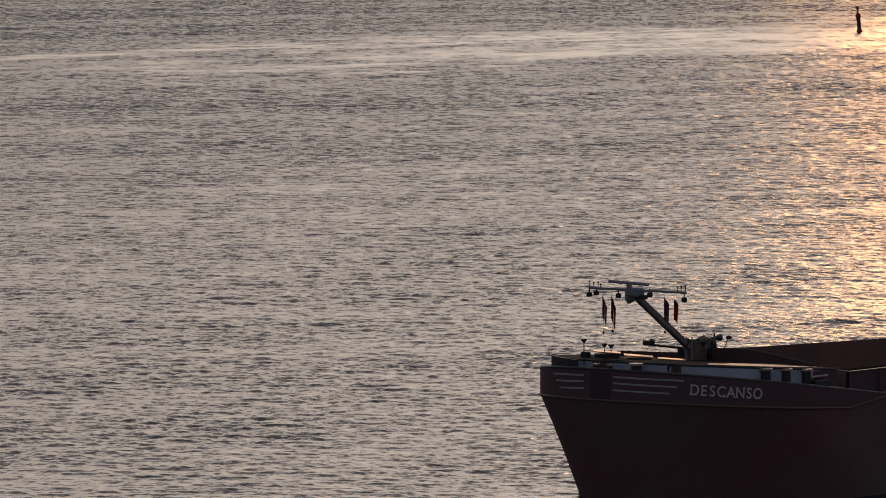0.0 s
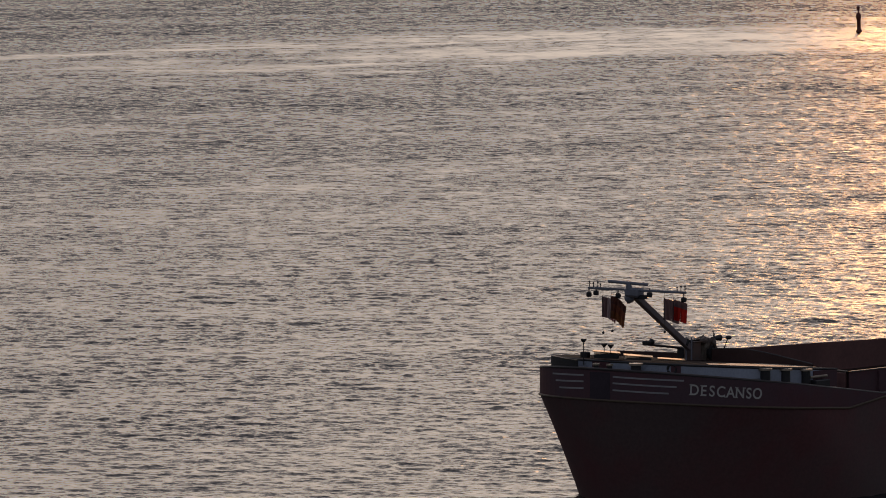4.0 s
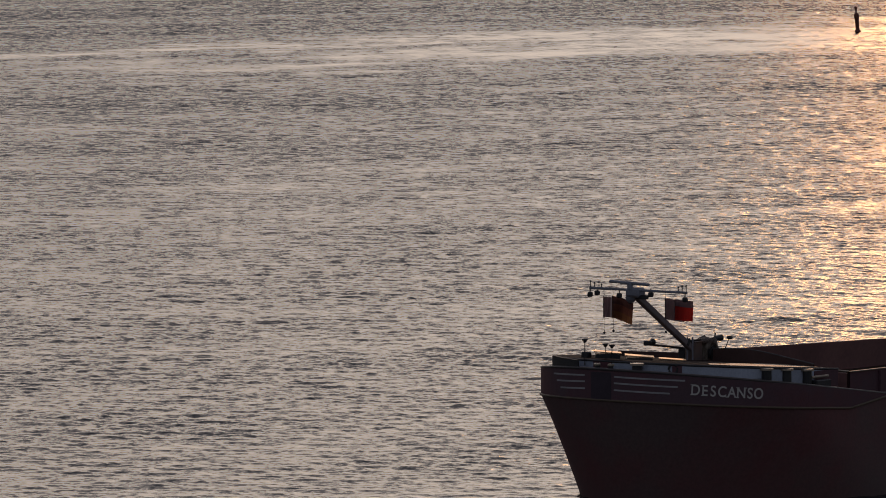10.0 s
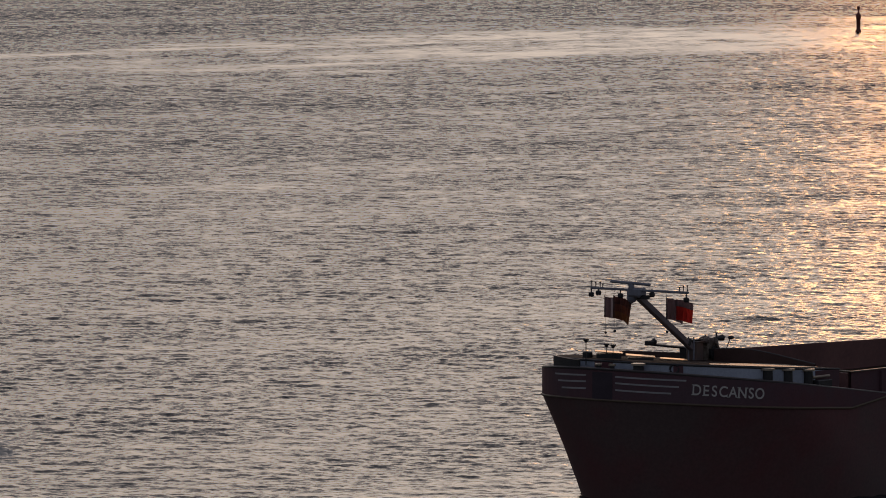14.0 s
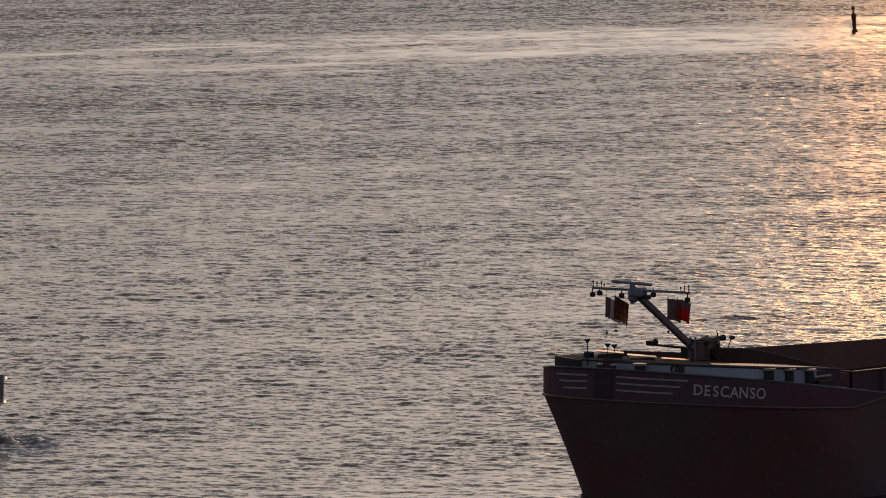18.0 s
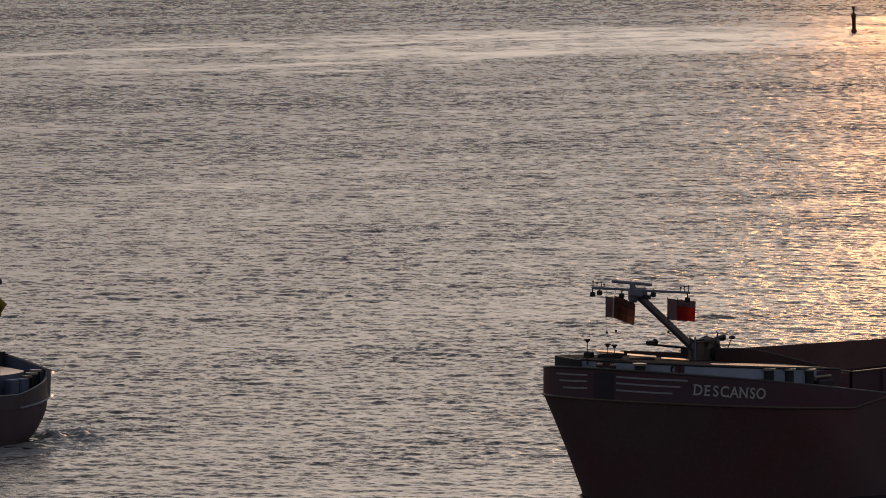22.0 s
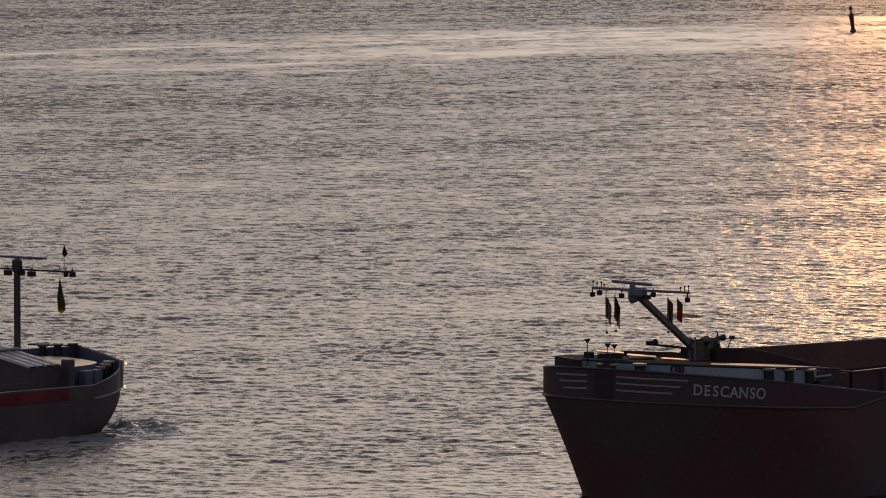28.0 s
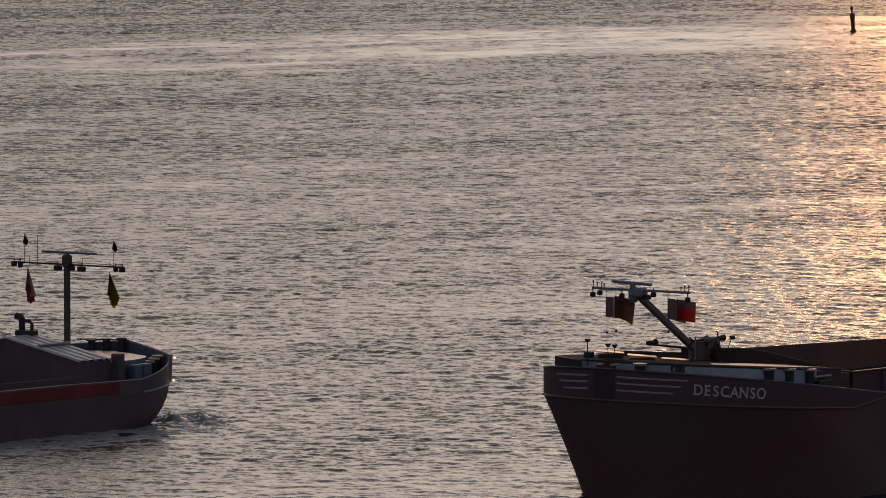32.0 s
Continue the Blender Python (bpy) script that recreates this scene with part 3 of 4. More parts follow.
    for j in range(15):
        v = j / 14
        z = 4.84 + 0.86 * min(v * 1.15, 1) + 0.06 * max(v - 0.87, 0) / 0.13
        full = 1.0 if v < 0.72 else max(math.cos((v - 0.72) / 0.28 * 1.5), 0.07)
        wide = 0.86 + 0.2 * float(ease(v, 0.3, 0.55))
        ring = []
        for i in range(40):
            a = 2 * math.pi * i / 40
            k = 1 + (0.17 * math.sin(8 * a + 3 * v) + 0.09 * math.sin(15 * a + 1.0)) * (1 - 0.5 * v) + 0.5 * noise.noise((math.cos(a) * 2.4, math.sin(a) * 2.4, z * 3.6))
            ring.append((-1.2 + 0.33 * full * k * wide * math.cos(a), -0.10 + 0.29 * full * k * wide * math.sin(a), z + 0.12 * noise.noise((math.cos(a) * 1.7, math.sin(a) * 1.7, v * 4))))
        rings.append(ring)
    bm = bmesh.new()
    vs = strip(bm, rings, loop=True)
    bm.faces.new(vs[-1])
    smooth(part("cover", bm, TARP, tarp, "crumpled brown canvas sheet"))
    flap = [[(-1.3 + 0.05 * math.sin(9 * v), 0.24 + 0.05 * math.sin(7 * v) + (0.12 + 0.05 * v) * u, 5.72 - 0.86 * v - 0.06 * u) for u in (0, 0.5, 1)] for v in (0, 0.2, 0.4, 0.6, 0.8, 1)]
    bm = strip_part([row + [(x + 0.08, y, z) for x, y, z in reversed(row)] + row[:1] for row in flap])
    part("cover_flap", bm, TARP, tarp)
    part("cover_flap", box(bmesh.new(), (-0.86, 0.12, 5.62), (0.34, 0.3, 0.22), (8, 14, 15), bevel=0.08), TARP, tarp)
    for piece in tarp.children:
        piece.data.transform(TARP_BASE.inverted())
    part("crank", tube(bmesh.new(), [(-1.62, 0.02, 5.62), (-1.66, 0.02, 5.84), (-1.58, 0.02, 5.93)], 0.03), DARK, barge)
    stand = part("spotlight_post", rod(bmesh.new(), (-1.6, 0.05, 4.8), (-1.6, 0.05, 5.62), 0.045, 0.035, 8), DARK, barge)
    part("spotlight", ball(rod(bmesh.new(), (-1.42, 0.05, 5.65), (-1.98, 0.06, 5.66), 0.055, 0.12, 12), (-1.98, 0.06, 5.66), 0.12, (0.4, 1, 1)), DARK, stand)
    post = part("lamp_post", rod(bmesh.new(), (-1.9, 0.14, 4.9), (-2.22, 0.24, 5.62), 0.02, n=6), DARK, barge)
    part("lamp", ball(bmesh.new(), (-2.26, 0.25, 5.66), 0.1, (1.5, 1.1, 0.75)), DARK, post)
    # spare boom lying in its crutch
    boom = part("boom", rod(bmesh.new(), (1.25, -1.0, 5.56), (-1.6, -1.0, 5.22), 0.042, 0.05, 10), DARK, barge)
    part("boom_head", box(ball(bmesh.new(), (0.85, -1.0, 5.62), 0.12), (1.15, -1.0, 5.6), (0.34, 0.22, 0.18), bevel=0.04), DARK, boom)
    part("crutch", box(bmesh.new(), (-1.0, -1.0, 5.05), (0.12, 0.3, 0.5), bevel=0.02), DARK, barge)
    # small poles at the bow
    for x, y, z0, z1, r in ((4.75, -1.2, 5.0, 5.88, 0.02), (3.3, -1.35, 5.1, 5.62, 0.015), (3.3, -1.05, 5.1, 5.60, 0.015)):
        pole = part("pole", rod(bmesh.new(), (x, y, z0), (x, y, z1), r, n=6), DARK, barge)
        part("pole_light", box(ball(bmesh.new(), (x, y, z1), 0.07), (x, y, z1 + 0.04), (0.22, 0.14, 0.07), bevel=0.02), DARK, pole)


def ring_mesh(c, n, R, r):
    """A ring that faces along n."""
    c, n = Vector(c), Vector(n).normalized()
    u = n.orthogonal().normalized()
    w = n.cross(u)
    return tube(bmesh.new(), [c + (u * math.cos(t) + w * math.sin(t)) * R for t in np.linspace(0, 6.2, 16)], r, 6)


def house_z(x):
    return 4.90 + 0.065 * x


build_barge()

# ---- the second barge ----
SHIP_END = (-16.032, 268.528)
ship = empty("motor_barge", pose(*SHIP_END, 0, 0, 0, 52), "loaded dark grey motor barge with a red stripe under way", "barge")


def ship_rail(x):
    return 2.06 + 0.185 * max(x + 1.0, 0)


def ship_edge(x, y):
    """The bulwark's top: raised round the bow, lower abaft the starboard knuckle."""
    low = min(max((-y - 3.62) / 0.2, 0), 1) if x > -3 else 1
    return ship_rail(x) - 0.24 * low * (y < 0) * min(max((x + 2.5) / 1.5, 0), 1)


def ship_low(x):
    return 1.40 + 0.07 * max(x + 1.0, 0)


def build_ship():
    A, Bm = 4.6, 4.75
    tail = (-5, -9, -12, -30, -50, -56.5, -60)
    bm = bmesh.new()
    rings = []
    for k in (-0.3, 0, 0.2, 0.4, 0.6, 0.8, 1.0):
        rings.append([(x, y, ship_low(x) * k) for x, y in plan(1 - (1 - max(k, 0)) ** 2 + min(k, 0), n=40, a=A, b=Bm, low=(3.9, 2.0), tail=tail)])
    vs = strip(bm, rings)
    for a, b in zip(vs, vs[1:]):
        bm.faces.new((a[0], b[0], b[-1], a[-1]))
    smooth(part("hull", bm, SHIP_HULL, ship, "dark grey riveted hull"))
    out, inn = plan(1, n=40, a=A, b=Bm, tail=tail), plan(1, n=40, a=A, b=Bm, inset=0.1, tail=tail)
    bm = bmesh.new()
    strip(bm, [[(x, y, ship_low(x)) for x, y in out], [(x, y, ship_edge(x, y)) for x, y in out], [(x, y, ship_edge(x, y)) for x, y in inn], [(x, y, 1.4) for x, y in inn]])
    part("bulwark", bm, SHIP_BAND, ship, "grey-blue bulwark")
    o3 = plan(1, n=40, a=A, b=Bm, inset=0.125, tail=(-1.0,))
    part("bulwark_lining", strip_part([[(x, y, 1.72) for x, y in o3], [(x, y, ship_edge(x, y) - 0.03) for x, y in o3]]), BLUE, ship, "blue-grey inside of the bulwark")
    for s in (1, -1):
        bm = box(bmesh.new(), (-30.5, s * 4.765, 1.75), (58.0, 0.03, 0.50), bevel=0.008)
        part("stripe", bm, RED, ship, "weathered red side stripe")
    part("rubbing_strake", tube(bmesh.new(), [(x, y * 1.004, ship_low(x)) for x, y in out if -1.5 < x], 0.05), GREY, ship)
    part("cap_rail", tube(bmesh.new(), [(x, y * 0.99, ship_edge(x, y)) for x, y in out if x > -45], 0.03), SHIP_RIM, ship, "worn light cap rail")
    bm = bmesh.new()
    row = [(x, y, 1.72) for x, y in inn]
    h = len(row) // 2
    strip(bm, [row[:h + 1], list(reversed(row[h:]))])
    part("deck", bm, DARK, ship)
    # forecastle: a low house with a pale deck behind the bow
    bm = bmesh.new()
    o2 = plan(1, n=30, a=A, b=Bm, inset=0.95, tail=(-1.1,))
    vs = strip(bm, [[(x, y, 1.7) for x, y in o2], [(x, y, 2.72) for x, y in o2]])
    part("forecastle_side", bm, BLUE, ship, "blue-grey forecastle side")
    bm = bmesh.new()
    row = [(x, y, 2.73) for x, y in o2]
    h = len(row) // 2
    strip(bm, [row[:h + 1], list(reversed(row[h:]))])
    part("forecastle_deck", bm, PALE, ship, "pale cream forecastle deck")
    # gabled hatch covers, stacked at the fore end of the open hold
    bm = bmesh.new()
    vs = strip(bm, [[(x, -4.0, 1.8), (x, -4.0, 2.86), (x, 0, 3.64), (x, 4.0, 2.86), (x, 4.0, 1.8)] for x in (-3.1, -1.15)], loop=True)
    bm.faces.new(vs[0])
    bm.faces.new(vs[1])
    part("hatch_end", bm, SHIP_HULL, ship, "dark gabled hold end")
    for i in range(4):
        for s in (1, -1):
            bm = bmesh.new()
            x0, x1 = -3.16 + 0.5 * i, -3.16 + 0.5 * i + 0.47
            strip(bm, [[(x0, s * 4.08, 2.86), (x0, 0, 3.66)], [(x0 + 0.1, s * 4.08, 2.93), (x0 + 0.1, 0, 3.73)], [(x1 - 0.1, s * 4.08, 2.93), (x1 - 0.1, 0, 3.73)], [(x1, s * 4.08, 2.86), (x1, 0, 3.66)]])
            part("cover_panel", bm, COVER, ship, "grey sheet-metal hatch panel")
    part("cover_clamp", box(bmesh.new(), (-2.1, -1.75, 3.44), (1.9, 0.18, 0.08), (11, 0, 0), bevel=0.02), GREY, ship)
    part("side_pillar", box(bmesh.new(), (-0.95, -4.2, 2.42), (0.35, 0.5, 1.35), bevel=0.04), SHIP_BAND, ship)
    part("side_pillar", box(bmesh.new(), (-0.95, 4.2, 2.42), (0.35, 0.5, 1.35), bevel=0.04), SHIP_BAND, ship)
    for s in (1, -1):
        part("coaming", box(bmesh.new(), (-29.5, s * 4.1, 1.95), (53, 0.1, 0.7), bevel=0.02), SHIP_HULL, ship)
    part("hold_floor", box(bmesh.new(), (-29.5, 0, 1.76), (53, 8.1, 0.06)), SHIP_HULL, ship)
    # bollards along both bows
    for deg in (1, 10, 19):
        p, _ = bow_point(deg, 0, 4.25, 4.4)
        bollard(ship, p.x, p.y, 1.72, ship_rail(p.x) + 0.22 - 1.72, 0.17, DARK)
    for x, y, z in ((1.80, -3.5, 2.60), (2.25, -3.4, 2.68), (2.72, -3.2, 2.76)):
        bollard(ship, x, y, 1.72, z - 1.72, 0.19)
    for x, y in ((0.15, -4.2), (0.85, -4.1)):
        part("locker", box(bmesh.new(), (x, y, 2.15), (0.5, 0.4, 0.85), bevel=0.04), BLUE, ship)
    part("far_rail", tube(bmesh.new(), [tuple(bow_point(d, 0, 4.4, 4.55)[0].xy) + (3.14,) for d in range(-4, 30, 4)], 0.03), DARK, ship)
    # ventilator on the hatch covers
    vent = part("ventilator", box(rod(bmesh.new(), (-1.5, 0.55, 3.6), (-1.5, 0.55, 4.35), 0.14, 0.13, 12), (-1.5, 0.3, 3.76), (0.5, 0.9, 0.25), bevel=0.04), DARK, ship)
    part("cowl", tube(bmesh.new(), [(-1.5, 0.55, 4.3), (-1.5, 0.62, 4.42), (-1.5, 0.85, 4.45)], 0.15), DARK, vent)
    part("cowl", tube(bmesh.new(), [(-1.5, 0.0, 3.8), (-1.5, 0.0, 4.15), (-1.5, 0.12, 4.25), (-1.5, 0.4, 4.28)], 0.075), DARK, vent)
    # mast, cross arm, radar
    mast = part("mast", box(bmesh.new(), (0.7, 0, 4.3), (0.24, 0.24, 5.2), bevel=0.05), SHIP_MAST, ship, "brown-grey box mast")
    part("mast_head", box(bmesh.new(), (0.7, 0, 6.65), (0.34, 0.36, 0.5), bevel=0.06), SHIP_MAST, ship)
    part("cross_arm", box(bmesh.new(), (0.72, 0.0, 6.5), (0.09, 6.2, 0.07), bevel=0.015), DARK, ship)
    part("arm_rail", tube(bmesh.new(), [(0.72, -2.95, 6.58), (0.72, 2.95, 6.60)], 0.012, 5), DARK, ship)
    radar = part("radar_scanner", box(bmesh.new(), (0.7, -0.12, 7.0), (0.2, 2.95, 0.09), bevel=0.03), SCANNER, ship, "blue-grey radar scanner bar")
    part("whip_link", rod(bmesh.new(), (0.72, 2.36, 7.66), (0.72, 1.64, 7.66), 0.010, n=5), DARK, ship)
    part("radar_foot", rod(bmesh.new(), (0.7, 0, 6.85), (0.7, 0, 6.98), 0.13, 0.1), GREY, ship)
    for y, z, w in ((0.52, 6.34, 0.34), (-0.25, 6.36, 0.2), (-0.78, 6.34, 0.34), (2.95, 6.42, 0.2), (2.6, 6.38, 0.14), (-2.65, 6.40, 0.14), (-3.0, 6.40, 0.22)):
        lamp_box(ship, (0.72, y, z), (0.24, w, 0.22), "lantern")
    for y, hgt in ((2.36, 1.18), (1.64, 1.16), (-2.55, 1.08), (2.1, 0.25), (-0.85, 0.28), (-2.3, 0.2)):
        part("whip_antenna", rod(bmesh.new(), (0.72, y, 6.52), (0.72, y, 6.52 + hgt), 0.014, n=5), DARK, ship)
    # two small glowing balls stand in for sun glints at the knuckle
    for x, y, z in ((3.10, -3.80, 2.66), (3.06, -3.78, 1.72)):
        part("bow_glint", ball(bmesh.new(), (x, y, z), 0.055), GLINT, ship, "small warm glowing ball standing in for a sun glint")
    # the bar's pale colour stands in for sunlight on the knuckle's edge
    p, n = bow_point(-KNUCKLE, 0, A, Bm)
    bm = bmesh.new()
    rod(bm, (p.x, p.y, 1.66), (p.x + 0.02, p.y - 0.02, 2.80), 0.10, 0.11, 10)
    part("knuckle_bar", bm, SHIP_RIM, ship, "half-round bar on the knuckle, pale like its sunlit edge")
    part("stem_post", box(bmesh.new(), (4.62, 0, 2.4), (0.12, 0.3, 1.3), bevel=0.04), GREY, ship)


build_ship()

# ---- the buoy ----
buoy = empty("spar_buoy", pose(54.65, 859.8, 0), "dark spar buoy with a ball topmark standing in the river", "buoy")
bm = bmesh.new()
prof = ((0.42, -0.6), (0.42, 0.06), (0.40, 0.22), (0.27, 0.34), (0.25, 0.6), (0.27, 1.75), (0.34, 1.86), (0.35, 2.30), (0.20, 2.48), (0.09, 2.60), (0.08, 2.85))
strip(bm, [[(rr * math.cos(2 * math.pi * k / 16), rr * math.sin(2 * math.pi * k / 16), z) for k in range(16)] for rr, z in prof], loop=True)
smooth(part("spar", bm, BUOY, buoy, "dark red-brown spar"))
part("topmark", rod(ball(bmesh.new(), (0, 0, 3.24), 0.24, (1, 1, 0.8)), (0, 0, 2.78), (0, 0, 3.24), 0.10, 0.22, 12), BUOY, buoy)
part("reflector", box(bmesh.new(), (0, 0, 2.78), (0.34, 0.34, 0.06), bevel=0.01), GREY, buoy)


# ---- flags ----
FLAGS = []


def flag(carrier, top, height, fly, n, bars, bands, wind, phase, sag, label, gusts, name="flag"):
    """A flag of stiff upright strips, hinged one to the next, that fold and spread as the wind lifts them.
    bars: cloths from the hoist outwards; bands: cloths from top to bottom; one of the two has a single cloth."""
    root = tagged(part(name, rod(bmesh.new(), (0, 0, -height - 0.02), (0, 0, 0.05), 0.012, n=6), DARK), label, "flag", "flags on the mast arms")
    cloths = list(bars or bands)
    w = fly / n
    strips = []
    for i in range(n):
        bm = bmesh.new()
        rows = [[(x, 0, -height * k / len(bands)) for x in (0, w * 1.10)] for k in range(len(bands) + 1)] if len(bands) > 1 else [[(x, 0, z) for x in (0, w * 1.10)] for z in (0, -height)]
        strip(bm, rows)
        bmesh.ops.solidify(bm, geom=bm.faces[:], thickness=0.004)
        ob = part("flag_strip", bm, cloths[0] if len(bands) > 1 else cloths[min(int(len(cloths) * i / n), len(cloths) - 1)], root)
        if len(bands) > 1:
            for mt in cloths[1:]:
                ob.data.materials.append(mt)
            for p in ob.data.polygons:
                p.material_index = min(max(int(-p.center.z / height * len(cloths)), 0), len(cloths) - 1)
        strips.append(ob)
    FLAGS.append((root, carrier, pose(*top), strips, w, wind, phase, sag, gusts))
    return root


# how far the wind spreads them over the seconds, 0 limp to 1 streaming
GUST = ((0, 0.03), (1.5, 0.12), (2, 0.3), (2.5, 0.5), (3, 0.4), (3.5, 0.5), (5.5, 0.6), (6, 0.65), (7, 0.75), (8, 0.9), (9, 1.0), (9.5, 0.8), (10, 1.0), (13, 1.0), (14, 0.7), (14.5, 0.5), (16.5, 0.2), (17, 0.05), (18, 0.45), (19, 0.8), (20, 0.7), (21, 0.6), (22, 0.9), (23, 0.6), (24, 1.0), (25, 0.7), (25.5, 0.5), (27.5, 0.2), (28, 0.08), (29, 0.05), (30, 0.4), (31, 0.6), (32, 0.85))
GUST_RED = ((0, 0.2), (22, 0.3), (26, 0.3), (28, 0.3), (29, 0.6), (29.5, 0.8), (30, 0.95), (30.5, 0.8), (31, 0.55), (31.5, 0.4), (32, 0.2))
GUST_LIME = ((0, 0.2), (21, 0.3), (22, 0.8), (22.5, 0.5), (23, 0.3), (24, 0.22), (25.5, 0.15), (27.5, 0.18), (28, 0.12), (28.5, 0.04), (29, 0.30), (29.5, 0.28), (30, 0.34), (30.5, 0.45), (31, 0.48), (31.5, 0.42), (32, 0.22))
flag(barge, (3.33, -1.42, 7.40), 0.74, 0.80, 12, (NAVY, PALE_CLOTH, ROSE), (), 128, 0.0, 0.9, "faded flag in dull mauve, pale and rose bars", GUST)
flag(barge, (3.33, -1.02, 7.44), 0.80, 0.84, 12, (), (BLACK_CLOTH, BROWN_CLOTH, OCHRE), 128, 1.1, 1.2, "dark brown and ochre banded flag", GUST)
flag(barge, (3.33, 1.36, 7.46), 0.76, 0.74, 12, (NAVY,), (), 128, 2.3, 0.7, "plain dark blue-grey flag", GUST)
flag(barge, (3.33, 1.80, 7.44), 0.74, 0.68, 12, (), (NAVY, SCARLET, SCARLET), 128, 3.1, 0.7, "bright red flag with a dull upper band", GUST)


def slack_flag(carrier, top, height, fly, n, bands, wind, phase, label, gusts, name="flag"):
    """A slack flag of stiff gores that meet at its upper inner corner and fan out as the wind lifts them; bands: cloths from top to bottom."""
    root = tagged(part(name, rod(bmesh.new(), (0, 0, -height), (0, 0, 0.03), 0.012, n=6), DARK), label, "flag", "flags on the mast arms")

    def rim(deg):
        t = math.tan(radians(min(deg, 89.99)))
        return (height * t, 0, -height) if height * t <= fly else (fly, 0, -fly / t)

    corner = math.degrees(math.atan2(fly, height))
    gores = []
    for i in range(n):
        d0, d1 = max(90 * i / n - 4, 0), 90 * (i + 1) / n
        pts = [(0, 0, 0), rim(d0)] + ([(fly, 0, -height)] if d0 < corner < d1 else []) + [rim(d1)]
        bm = bmesh.new()
        bm.faces.new([bm.verts.new(p) for p in pts])
        for k in range(1, len(bands)):
            bmesh.ops.bisect_plane(bm, geom=bm.verts[:] + bm.edges[:] + bm.faces[:], plane_co=(0, 0, -height * k / len(bands)), plane_no=(0, 0, 1))
        bmesh.ops.solidify(bm, geom=bm.faces[:], thickness=0.004)
        ob = part("flag_gore", bm, bands[0], root)
        for mt in bands[1:]:
            ob.data.materials.append(mt)
        for p in ob.data.polygons:
            p.material_index = min(max(int(-p.center.z / height * len(bands)), 0), len(bands) - 1)
        gores.append(ob)
    SLACK.append((root, carrier, pose(*top), gores, wind, phase, gusts))
    return root


SLACK = []
slack_flag(ship, (0.70, 2.18, 6.30), 0.95, 1.22, 9, (PALE_CLOTH, ROSE, CRIMSON), -52, 0.7, "drooping flag in pale pink, rose and red bands", GUST_RED)
slack_flag(ship, (0.70, -2.32, 6.26), 0.92, 1.18, 9, (LIME,), -52, 2.0, "drooping plain yellow-green flag", GUST_LIME)
PENNANT = cloth("pennant_cloth", (0.10, 0.075, 0.07))
for y, z, ph in ((2.36, 7.70, 0.3), (-2.55, 7.60, 1.7)):
    slack_flag(ship, (0.72, y, z), 0.36, 0.36, 3, (PENNANT,), -52, ph, "small dark pennant on a whip", GUST_LIME, "pennant")

# ---- bow wave and wash of the motor barge ----
def build_bow_wave():
    """A narrow sheet added along the near side of the hull, paled like reflected sky, with short rollers thrown out
    from the knuckle.
    """
    base = [(-40 + 0.2 * i, -4.3, 0.0, -1.0, -90.0) for i in range(200)]
    for i in range(101):
        deg = -90 + 1.35 * i
        t = radians(deg)
        c, s = bow_form(t, 4.3)
        n = Vector((math.cos(t) / 3.9, math.sin(t) / 4.3, 0)).normalized()
        base.append((3.9 * c, 4.3 * s, n.x, n.y, deg))
    rings = []
    for i, (x0, y0, nx, ny, deg) in enumerate(base):
        bow = math.exp(-((deg + 48) / 20) ** 2)
        reach = 6.0 + 1.2 * noise.noise((i * 0.05, 3.0, 0.0)) - 2.2 * bow
        row = []
        for j in range(49):
            v = j / 48
            o = reach * v
            x, y = x0 + nx * o, y0 + ny * o
            edge = min(v * 25, 1) * min((1 - v) * 2.4, 1) * min(i / 30, 1) * min((300 - i) / 25, 1)
            ridge = bow * (math.exp(-((o - 0.8) / 0.42) ** 2) + 0.7 * math.exp(-((o - 2.2) / 0.5) ** 2))
            chop = 0.10 * noise.noise((x * 1.3, y * 1.3, 1.0)) + 0.08 * noise.noise((x * 2.9, y * 2.9, 4.0)) + 0.05 * noise.noise((x * 6.5, y * 6.5, 8.0))
            row.append((x, y, -0.08 + edge * (0.11 + 0.26 * ridge + chop * (0.6 + 0.9 * bow * (o < 3.5)))))
        rings.append(row)
    ob = smooth(part("bow_wave", strip_part(rings), WASH))
    return tagged(ob, "choppy grey bow wave with an added pale sheet beside the moving barge", "wave", kind="stuff")


bow_wave = build_bow_wave()
bow_wave.matrix_basis = pose(*SHIP_END, 0, 0, 0, 52)


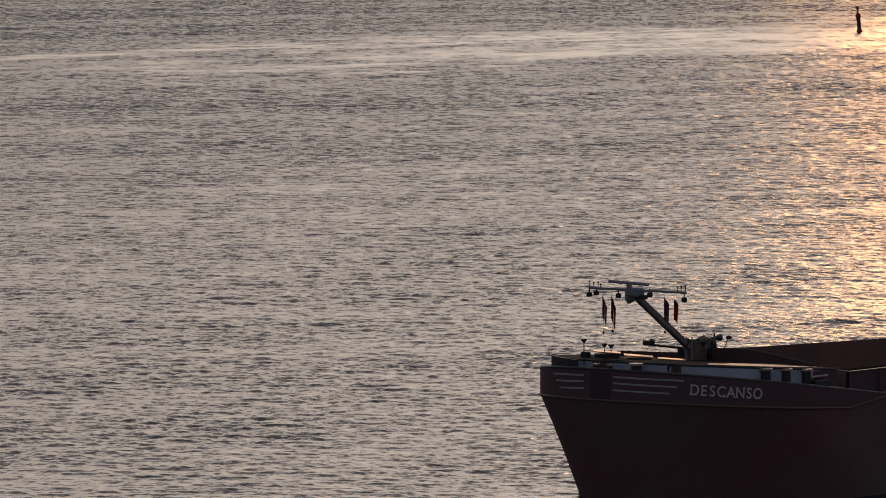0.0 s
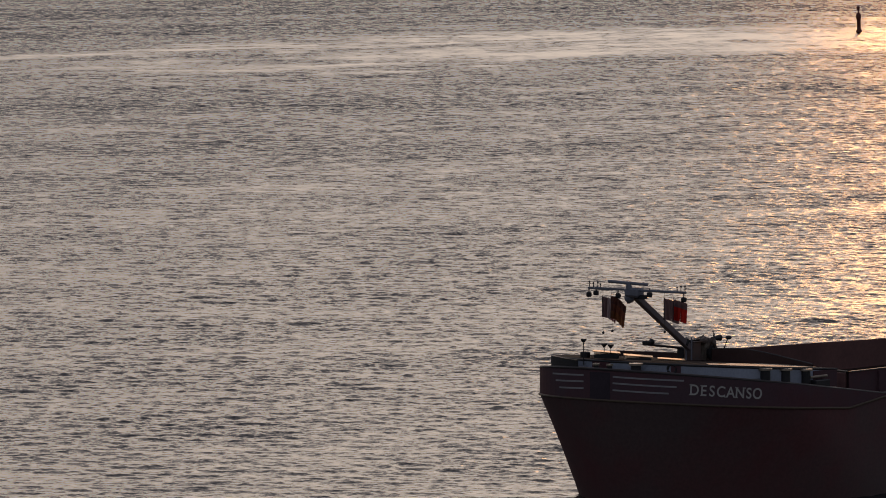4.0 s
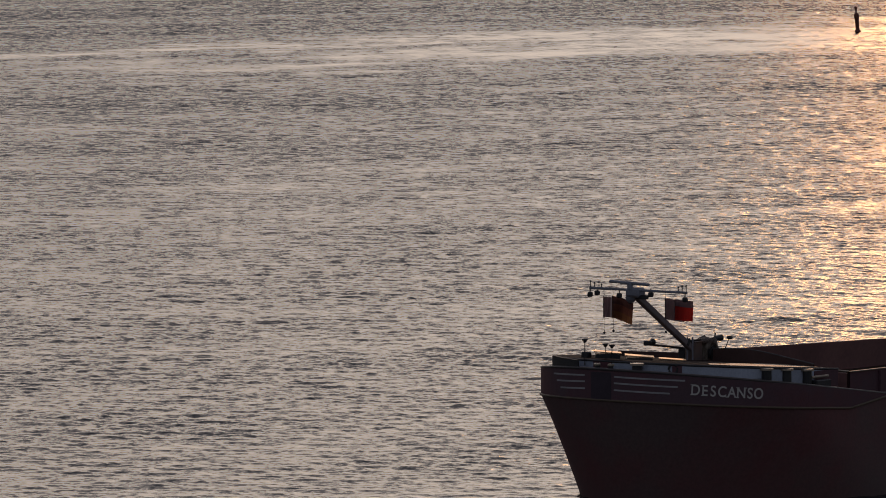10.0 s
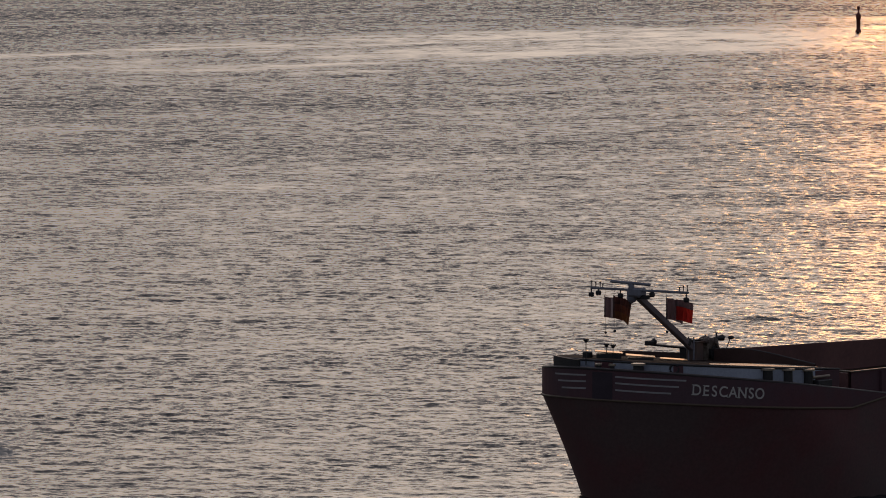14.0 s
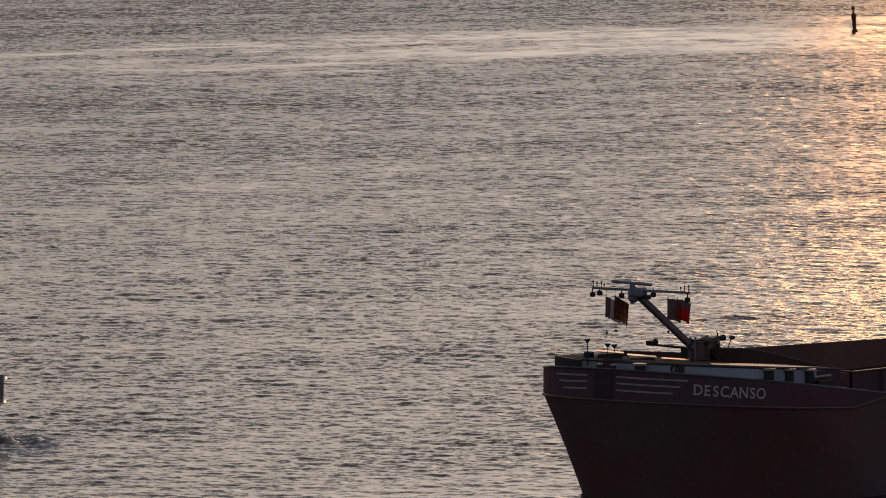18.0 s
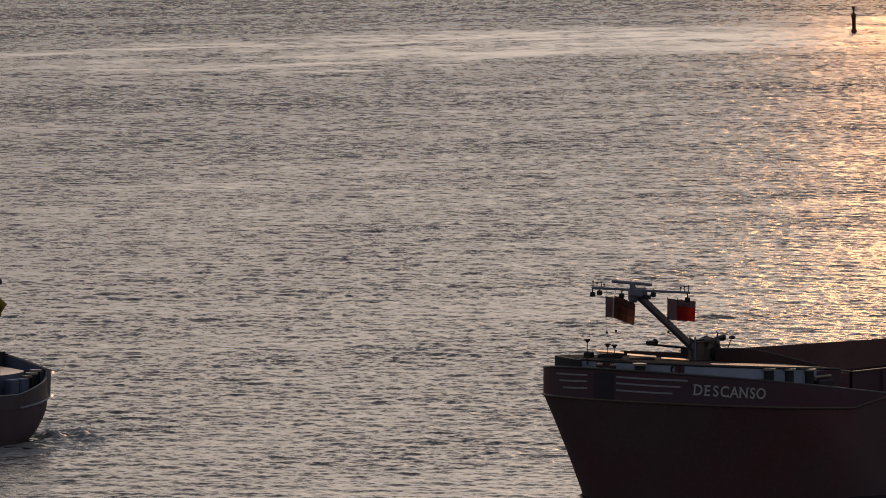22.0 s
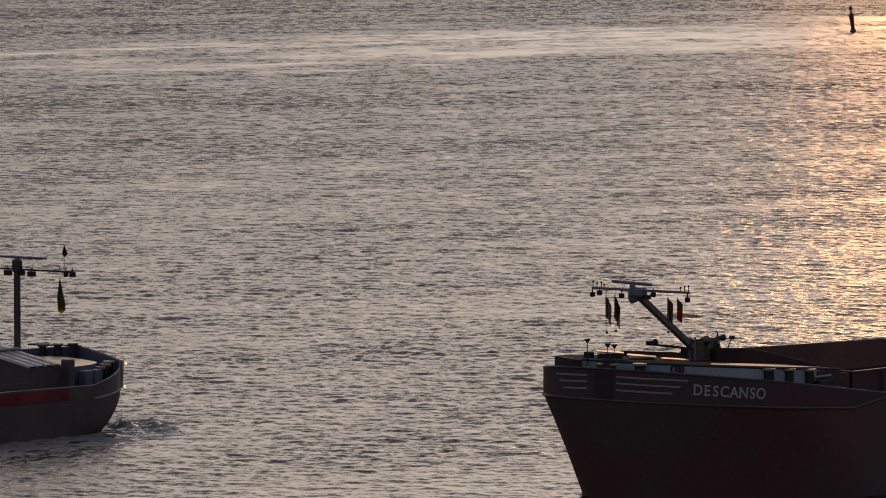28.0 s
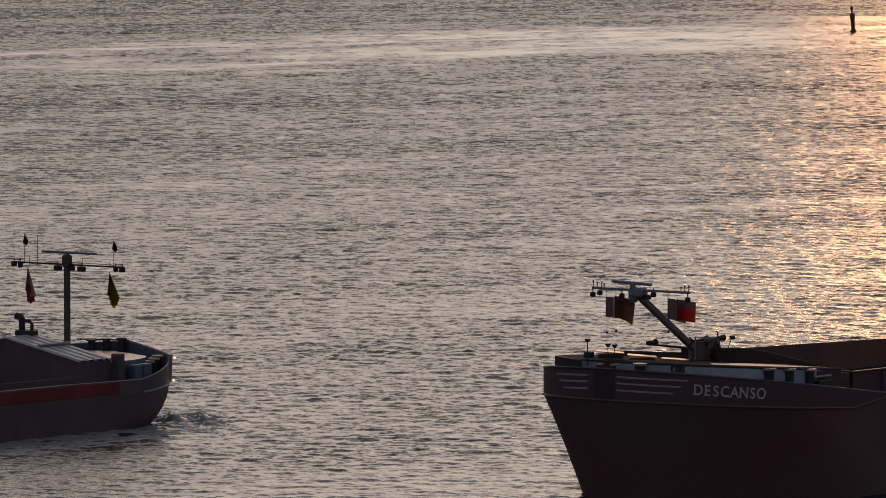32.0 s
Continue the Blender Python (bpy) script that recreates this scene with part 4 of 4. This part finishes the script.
# ---- what moves ----
def motions():
    # the river drifts slowly downstream
    walk(river, [(t, pose(-0.28 * (t - 16), 0.15 * (t - 16), 0)) for t in (0, 8, 16, 24, 32)])
    # the moored barge swings a hand's width on its anchor
    swing = [(t, pose(x, 238.0, 0, 0, 0, 232)) for t, x in ((0, 8.982), (3, 8.969), (6, 8.974), (8, 8.982), (10, 9.013), (13, 9.044), (16.5, 9.09), (19, 9.106), (25, 9.098), (32, 9.11))]
    walk(barge, swing)
    walk(tarp, [(t, m @ TARP_BASE) for t, m in swing])
    # the motor barge creeps upstream along its heading
    rows = []
    for t, d in ((0, -24.6), (8, -18.5), (16, -12.55), (18.5, -10.72), (21, -8.83), (23.5, -6.92), (25.5, -5.33), (28, -3.29), (30, -1.69), (32, 0)):
        c = (32 - t) / 13   # the current sets it a little to one side
        rows.append((t, pose(SHIP_END[0] + d * math.cos(radians(52)) + 0.51 * c, SHIP_END[1] + d * math.sin(radians(52)) - 1.6 * c, 0, 0, 0, 52)))
    walk(ship, rows)
    walk(bow_wave, rows)
    # the buoy nods in the current
    walk(buoy, [(t, pose(x, 859.8, 0, 0, tilt, 0)) for t, x, tilt in ((0, 55.1, -5), (3, 55.17, -2), (6, 54.65, -2), (9, 54.8, -6), (11, 54.95, -3), (13, 55.02, 0), (16, 54.65, -1), (19, 54.43, -5), (23, 54.35, -1), (25, 54.28, -3), (28, 54.28, -7), (30, 54.13, -2), (32, 54.28, -4))])
    for root, carrier, hook, strips, w, wind, phase, sag, gusts in FLAGS:
        walk(root, [(t, m @ hook) for t, m in swing])
        keys = [[] for _ in strips]
        for k in range(65):
            t = k * 0.5
            s = float(np.interp(t, [g[0] for g in gusts], [g[1] for g in gusts])) * (1 - 0.1 * math.sin(1.7 * t + 2 * phase))
            s = min(max(s, 0.02), 1.0)
            at = Vector((0, 0, 0))
            for i, own in enumerate(keys):
                fold = 84 * (1 - s) ** 0.9 * (1 if i // 2 % 2 else -1) * (0.93 + 0.07 * math.sin(i + 1.2 * t + phase)) + 18 * s * math.sin(0.75 * i - 1.4 * t + phase)
                hang = sag * (32 - 20 * s + 8 * math.sin(1.1 * t + phase + 0.35 * i)) * (0.45 + 1.1 * i / len(strips))
                droop, yaw = radians(min(hang, 86)), wind + min(max(fold, -86), 86)
                a = radians(yaw)
                own.append((t, pose(at.x, at.y, at.z, 0, 0.22 * hang, yaw)))
                at += Vector((w * math.cos(droop) * math.cos(a), w * math.cos(droop) * math.sin(a), -w * math.sin(droop)))
        for ob, own in zip(strips, keys):
            walk(ob, own)
    for root, carrier, hook, gores, wind, phase, gusts in SLACK:
        walk(root, [(t, m @ hook) for t, m in rows])
        n = len(gores)
        keys = [[] for _ in gores]
        for k in range(65):
            t = k * 0.5
            s = min(max(float(np.interp(t, [g[0] for g in gusts], [g[1] for g in gusts])) * (1 - 0.1 * math.sin(1.7 * t + 2 * phase)), 0.03), 1.0)
            for i, own in enumerate(keys):
                lift = 0.04 + (0.66 + 0.16 * math.sin(0.9 * t + 2.1 * phase)) * s
                drop = 90 * (i + 0.5) / n * (1 - lift) + 5 * s * math.sin(1.9 * t + phase + 0.5 * i) * i / n
                yaw = wind + (18 * s + 26 * (1 - s)) * math.sin(1.4 * t + phase + (0.5 + 0.8 * (1 - s)) * i) * (i + 1) / n
                a = radians(yaw)
                own.append((t, pose(-0.005 * i * math.sin(a), 0.005 * i * math.cos(a), 0, 0, drop, yaw)))
        for ob, own in zip(gores, keys):
            walk(ob, own)


motions()
